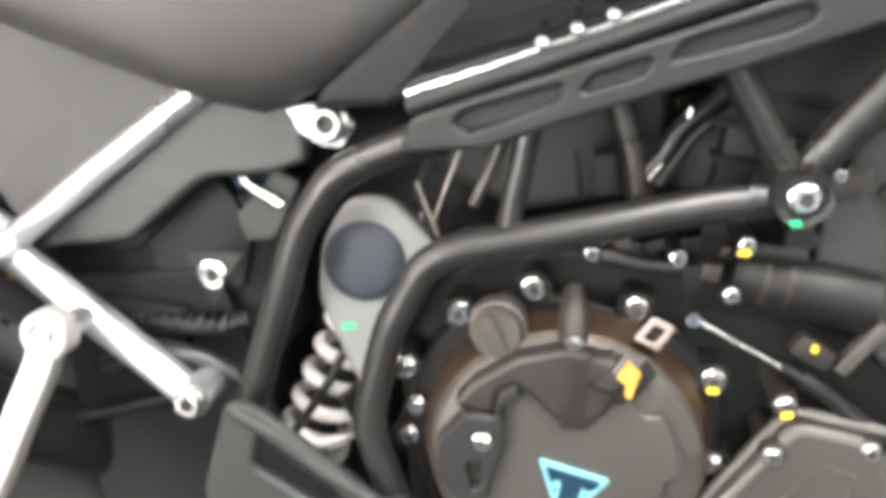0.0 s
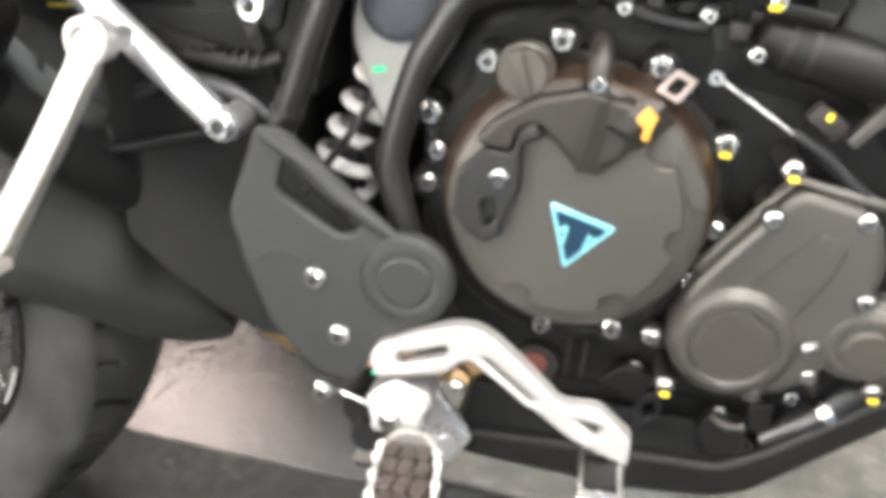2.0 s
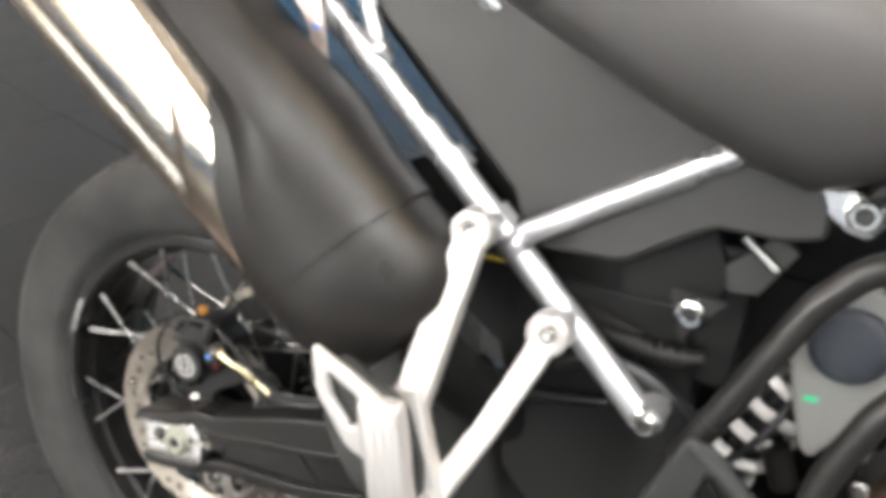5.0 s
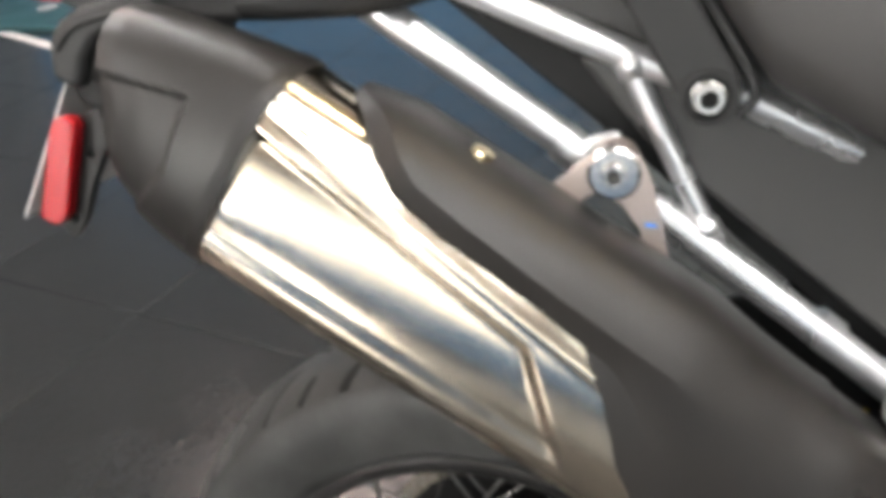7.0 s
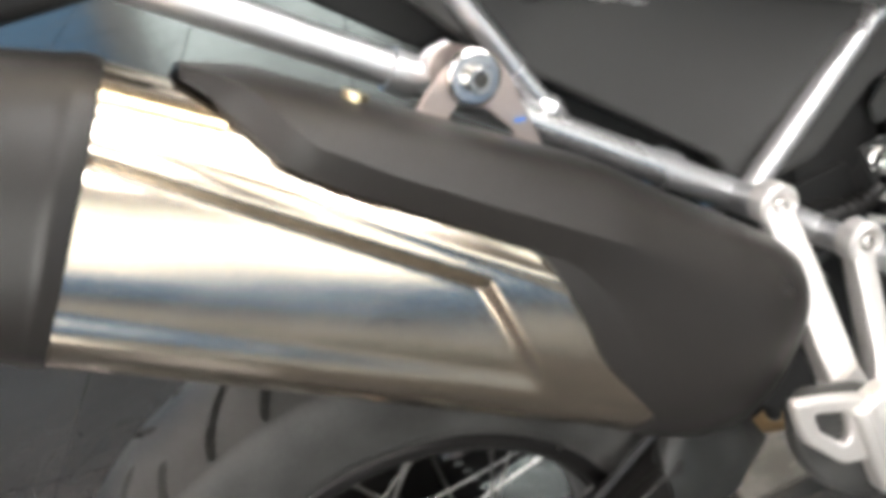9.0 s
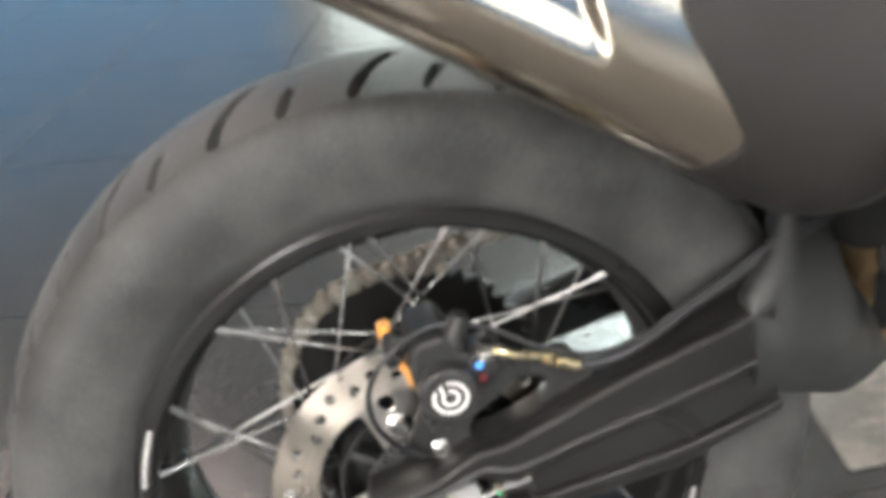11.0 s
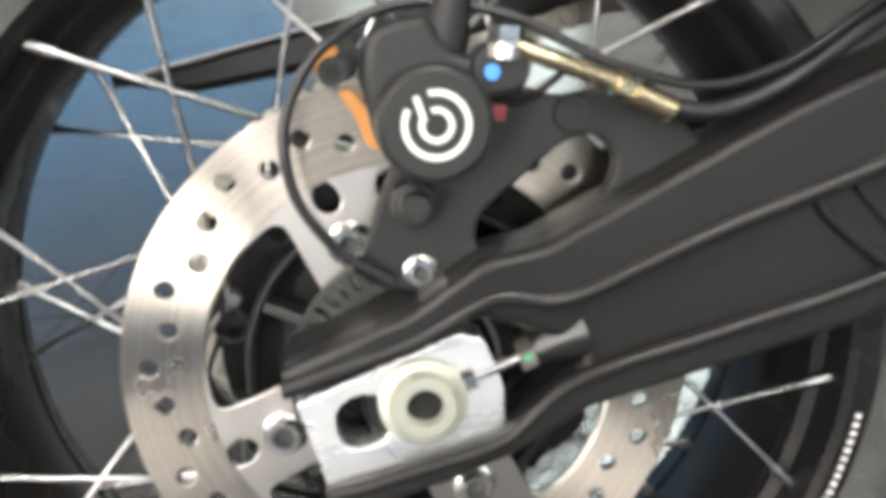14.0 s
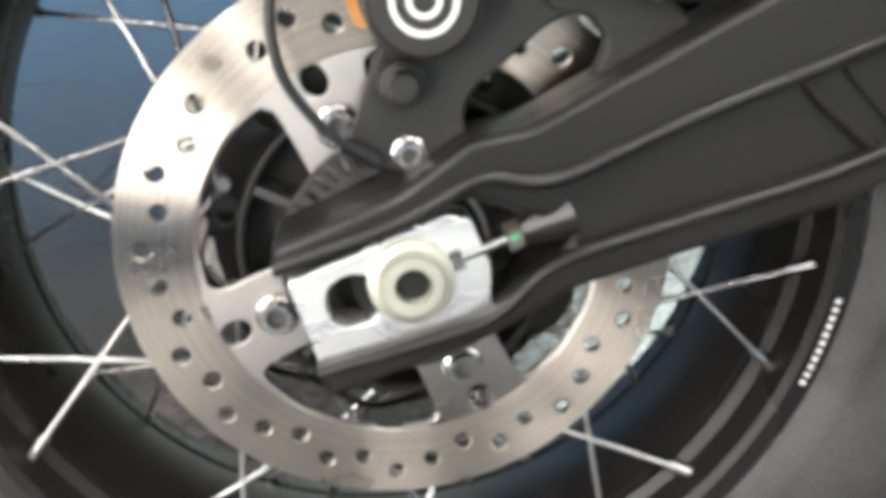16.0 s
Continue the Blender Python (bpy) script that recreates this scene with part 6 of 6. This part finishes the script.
CEIL = mat("warm_white_ceiling_paint", (0.60, 0.535, 0.49), 0.8, bump=0.1, var=0.03)
TEAL = mat("teal_vinyl", (0.025, 0.075, 0.085), 0.5, bump=0.1)
XW, YN, YS, H = 7.0, 8.0, -5.0, 3.3
YM, YL = (YN + YS) / 2, YN - YS
floor_slab = solid("floor", (2 * XW, YL, 0.2), (0, YM, -0.112), FLOOR_BASE, "dark slate tiled showroom floor with thin joints")


def wall_with_opening(name, y, out, x0, x1, z0, z1, label):
    """A wall along x with one wide opening, set in a dark metal frame."""
    yc = y + out * 0.1
    base = solid(name, (2 * XW + 0.4, 0.2, z0), (0, yc, z0 / 2), WALL, label)
    for size, at in (((2 * XW + 0.4, 0.2, H - z1), (0, yc, (H + z1) / 2)), ((x0 + XW + 0.2, 0.2, z1 - z0), ((x0 - XW - 0.2) / 2, yc, (z0 + z1) / 2)), ((XW + 0.2 - x1, 0.2, z1 - z0), ((x1 + XW + 0.2) / 2, yc, (z0 + z1) / 2))):
        part("wall_piece", block(size, pose(*at), 0.004, 1), WALL, base)
    n = max(2, round((x1 - x0) / 1.6))
    for k in range(n + 1):
        part("mullion", block((0.06, 0.08, z1 - z0), pose(x0 + (x1 - x0) * k / n, yc, (z0 + z1) / 2), 0.004, 1), CASE, base)
    for z in (z0 + 0.02, z1 - 0.02):
        part("frame_bar", block((x1 - x0, 0.07, 0.05), pose((x0 + x1) / 2, yc, z), 0.004, 1), CASE, base)
    return base


wall_with_opening("wall_north", YN, 1, 0.0, 2.4, 1.0, 2.95, "grey showroom wall with a bright window")
wall_with_opening("wall_south", YS, -1, -5.6, 5.6, 0.75, 2.75, "grey showroom wall with a wide shop window")
solid("wall_east", (0.2, YL, H), (XW + 0.1, YM, H / 2), WALL, "plain grey showroom wall")
solid("wall_west", (0.2, YL, H), (-XW - 0.1, YM, H / 2), WALL, "plain grey showroom wall")
solid("ceiling", (2 * XW + 0.4, YL + 0.4, 0.1), (0, YM, H + 0.05), CEIL, "warm white painted ceiling")
# unseen blue source, added as a glowing sheet for the tiles to mirror
solid("trim", (6.4, 0.03, 2.9), (-3.6, YN - 0.017, 1.78), WALL_BLUE, "glowing blue sheet on the wall, added for the floor's reflections")
# unseen band, added to give the silencer its blue reflection
solid("trim", (2 * XW, 0.03, 0.7), (0, YS + 0.017, 0.35), mat("slate_blue_mirror_band", (0.12, 0.21, 0.35), 0.5), "slate blue band along the foot of the wall, added for reflections")
SKY_N = lamp_mat("bright_overcast_outside", (0.86, 1.0, 0.95), SKY_NORTH)
SKY_S = lamp_mat("pale_street_outside", (0.93, 1.0, 0.98), SKY_SOUTH)
solid("backdrop", (5.4, 0.05, 3.4), (1.7, YN + 0.9, 1.75), SKY_N, "pale overcast daylight outside the window")
solid("backdrop", (14.4, 0.05, 3.4), (0.8, YS - 1.1, 1.75), SKY_S, "pale overcast daylight outside the shop window")
# added glowing panel, placed so the brake disc catches a highlight
solid("backdrop", (1.1, 0.05, 3.4), (-3.6, YS - 0.9, 1.75), lamp_mat("disc_shine_panel", (1.0, 0.98, 0.93), DISC_SHINE), "narrow bright panel behind the shop window, added for the disc's shine")
MAT_PALE = mat("scuffed_pale_mat", (0.047, 0.044, 0.040), 0.55, 0.0, var=0.55, grain=3, bump=0.4, blotch=14, rvar=0.15, span=0.10)
scuffed(MAT_PALE, (0.024, 0.024, 0.022), 11, 0.46, 0.64, (1.0, 1.8, 1.0))
scuffed(MAT_PALE, (0.115, 0.108, 0.098), 16, 0.56, 0.72, (1.0, 2.2, 1.0))
solid("floor_mat", (1.64, 0.78, 0.005), (1.32, 0.485, 0.0025), MAT_PALE, "pale scuffed mottled grey floor mat", -4)
solid("floor_mat", (2.60, 1.50, 0.004), (0.95, -0.66, 0.002), MAT, "worn dark rubber mat with pale scuffs", -4)

# things standing farther off on the floor
def shell(name, pts, y0, y1, material, parent, label=""):
    return part(name, plate(rounded(pts, 0.03), y0, y1, bevel=0.02, steps=3), material, parent, label)


RED_PAINT = mat("gloss_red_paint", (0.42, 0.05, 0.05), 0.25, coat=0.6)
fairing = shell("fairing_panel", [(-0.03, 0.0), (-0.11, 0.07), (-0.05, 0.17), (0.0, 0.30), (0.30, 0.34), (0.34, 0.0)], -0.04, 0.04, WHITE, None)
fairing.matrix_basis = pose(1.23, 1.55, 0.0, 0, 0, 18)
tagged(fairing, "red and white plastic fairing panel standing on the tiles", "fairing")
shell("red_band", [(-0.03, 0.088), (0.0, 0.20), (0.28, 0.27), (0.30, 0.088)], -0.055, -0.035, RED_PAINT, fairing, "gloss red band")
shell("dark_band", [(-0.09, 0.052), (-0.09, 0.080), (0.31, 0.080), (0.31, 0.052)], -0.060, -0.040, DARK, fairing)
board = part("floor_board", block((1.5, 0.85, 0.03), pose(-3.55, 4.05, 0.015, 0, 0, -8), 0.006), TEAL)
tagged(board, "flat teal display board lying on the tiles", "display board")
for k in range(2):
    part("white_dot", cyl((-3.35 + 0.10 * k, 3.98 + 0.16 * k, 0.030), (-3.35 + 0.10 * k, 3.98 + 0.16 * k, 0.034), 0.06, 20), WHITE, board)
solid("trim", (1.10, 0.06, 0.004), (-3.10, 3.42, 0.0022), WHITE, "white line marked on the floor", -31)

# ceiling lamps
LAMP = lamp_mat("lamp_diffuser_neutral", (1.0, 0.975, 0.955), LAMP_POWER)
LAMP_W = lamp_mat("lamp_diffuser_warm", (1.0, 0.79, 0.71), LAMP_POWER * 0.9)
LAMP_Y = lamp_mat("lamp_diffuser_yellow", (1.0, 0.80, 0.50), LAMP_POWER)
LAMP_M = lamp_mat("lamp_diffuser_cool", (0.86, 1.0, 0.96), LAMP_POWER)
BODY = mat("white_lamp_body", (0.7, 0.7, 0.7), 0.5)
def panel_lamp(x, y, turn, material, size=(1.2, 0.30)):
    body = part("ceiling_light", block((size[0] + 0.05, size[1] + 0.05, 0.05), pose(x, y, H - 0.026, 0, 0, turn), 0.004), BODY)
    tagged(body, "white ceiling light with a glowing diffuser", "ceiling light", "ceiling lights")
    part("diffuser", block((size[0], size[1], 0.01), pose(x, y, H - 0.057, 0, 0, turn), 0.002, 1), material, body)
for x, y, turn, kind in ((-4.5, -3.6, 0, LAMP_W), (-1.8, -3.4, 90, LAMP), (0.9, -3.6, 0, LAMP), (3.6, -3.4, 90, LAMP), (-4.5, -1.2, 90, LAMP_W), (-1.8, -1.4, 0, LAMP), (0.9, -1.5, 90, LAMP), (3.6, -1.4, 0, LAMP),
                         (-4.5, 1.2, 0, LAMP_W), (-1.8, 1.2, 90, LAMP), (-0.6, 1.9, 0, LAMP), (3.6, 1.2, 90, LAMP), (-1.9, 3.0, 0, LAMP_W), (2.1, 4.35, 0, LAMP_M), (1.25, 3.55, 0, LAMP_M), (4.4, 4.6, 90, LAMP_W)):
    panel_lamp(x, y, turn, kind)
for y, kind in ((-0.90, LAMP), (-0.15, LAMP), (1.00, LAMP_Y)):
    panel_lamp(1.70, y, 0, kind, (1.8, 0.13))

# floor tiles
tile_me = block((0.5975, 0.5975, 0.012), Matrix.Identity(4), 0.0010, 1)
tile_me.materials.append(TILE)
spots = []
for i in range(-16, 17):
    for j in range(-16, 17):
        m = pose(0, 0, -0.006, 0, 0, -16) @ Matrix.Translation((0.6 * i + 0.24, 0.6 * j + 0.35, 0))
        x, y = m.translation.x, m.translation.y
        if abs(x) < XW - 0.02 and YS + 0.02 < y < YN - 0.02:
            spots.append((x * x + (y - 1.0) ** 2, i, j, m))
spots.sort(key=lambda q: q[:3])
for _, _, _, m in spots[:280]:
    ob = new("tile", tile_me)
    ob.matrix_basis = m
    ob.parent = floor_slab
verts, faces = [], []
for _, _, _, m in spots[280:]:
    n = len(verts)
    verts += [m @ v.co for v in tile_me.vertices]
    faces += [tuple(n + k for k in f.vertices) for f in tile_me.polygons]
rest = part("far_tiles", mesh_of(verts, faces, 40), TILE, floor_slab)
tagged(rest, "dark slate floor tiles farther off", kind="stuff")
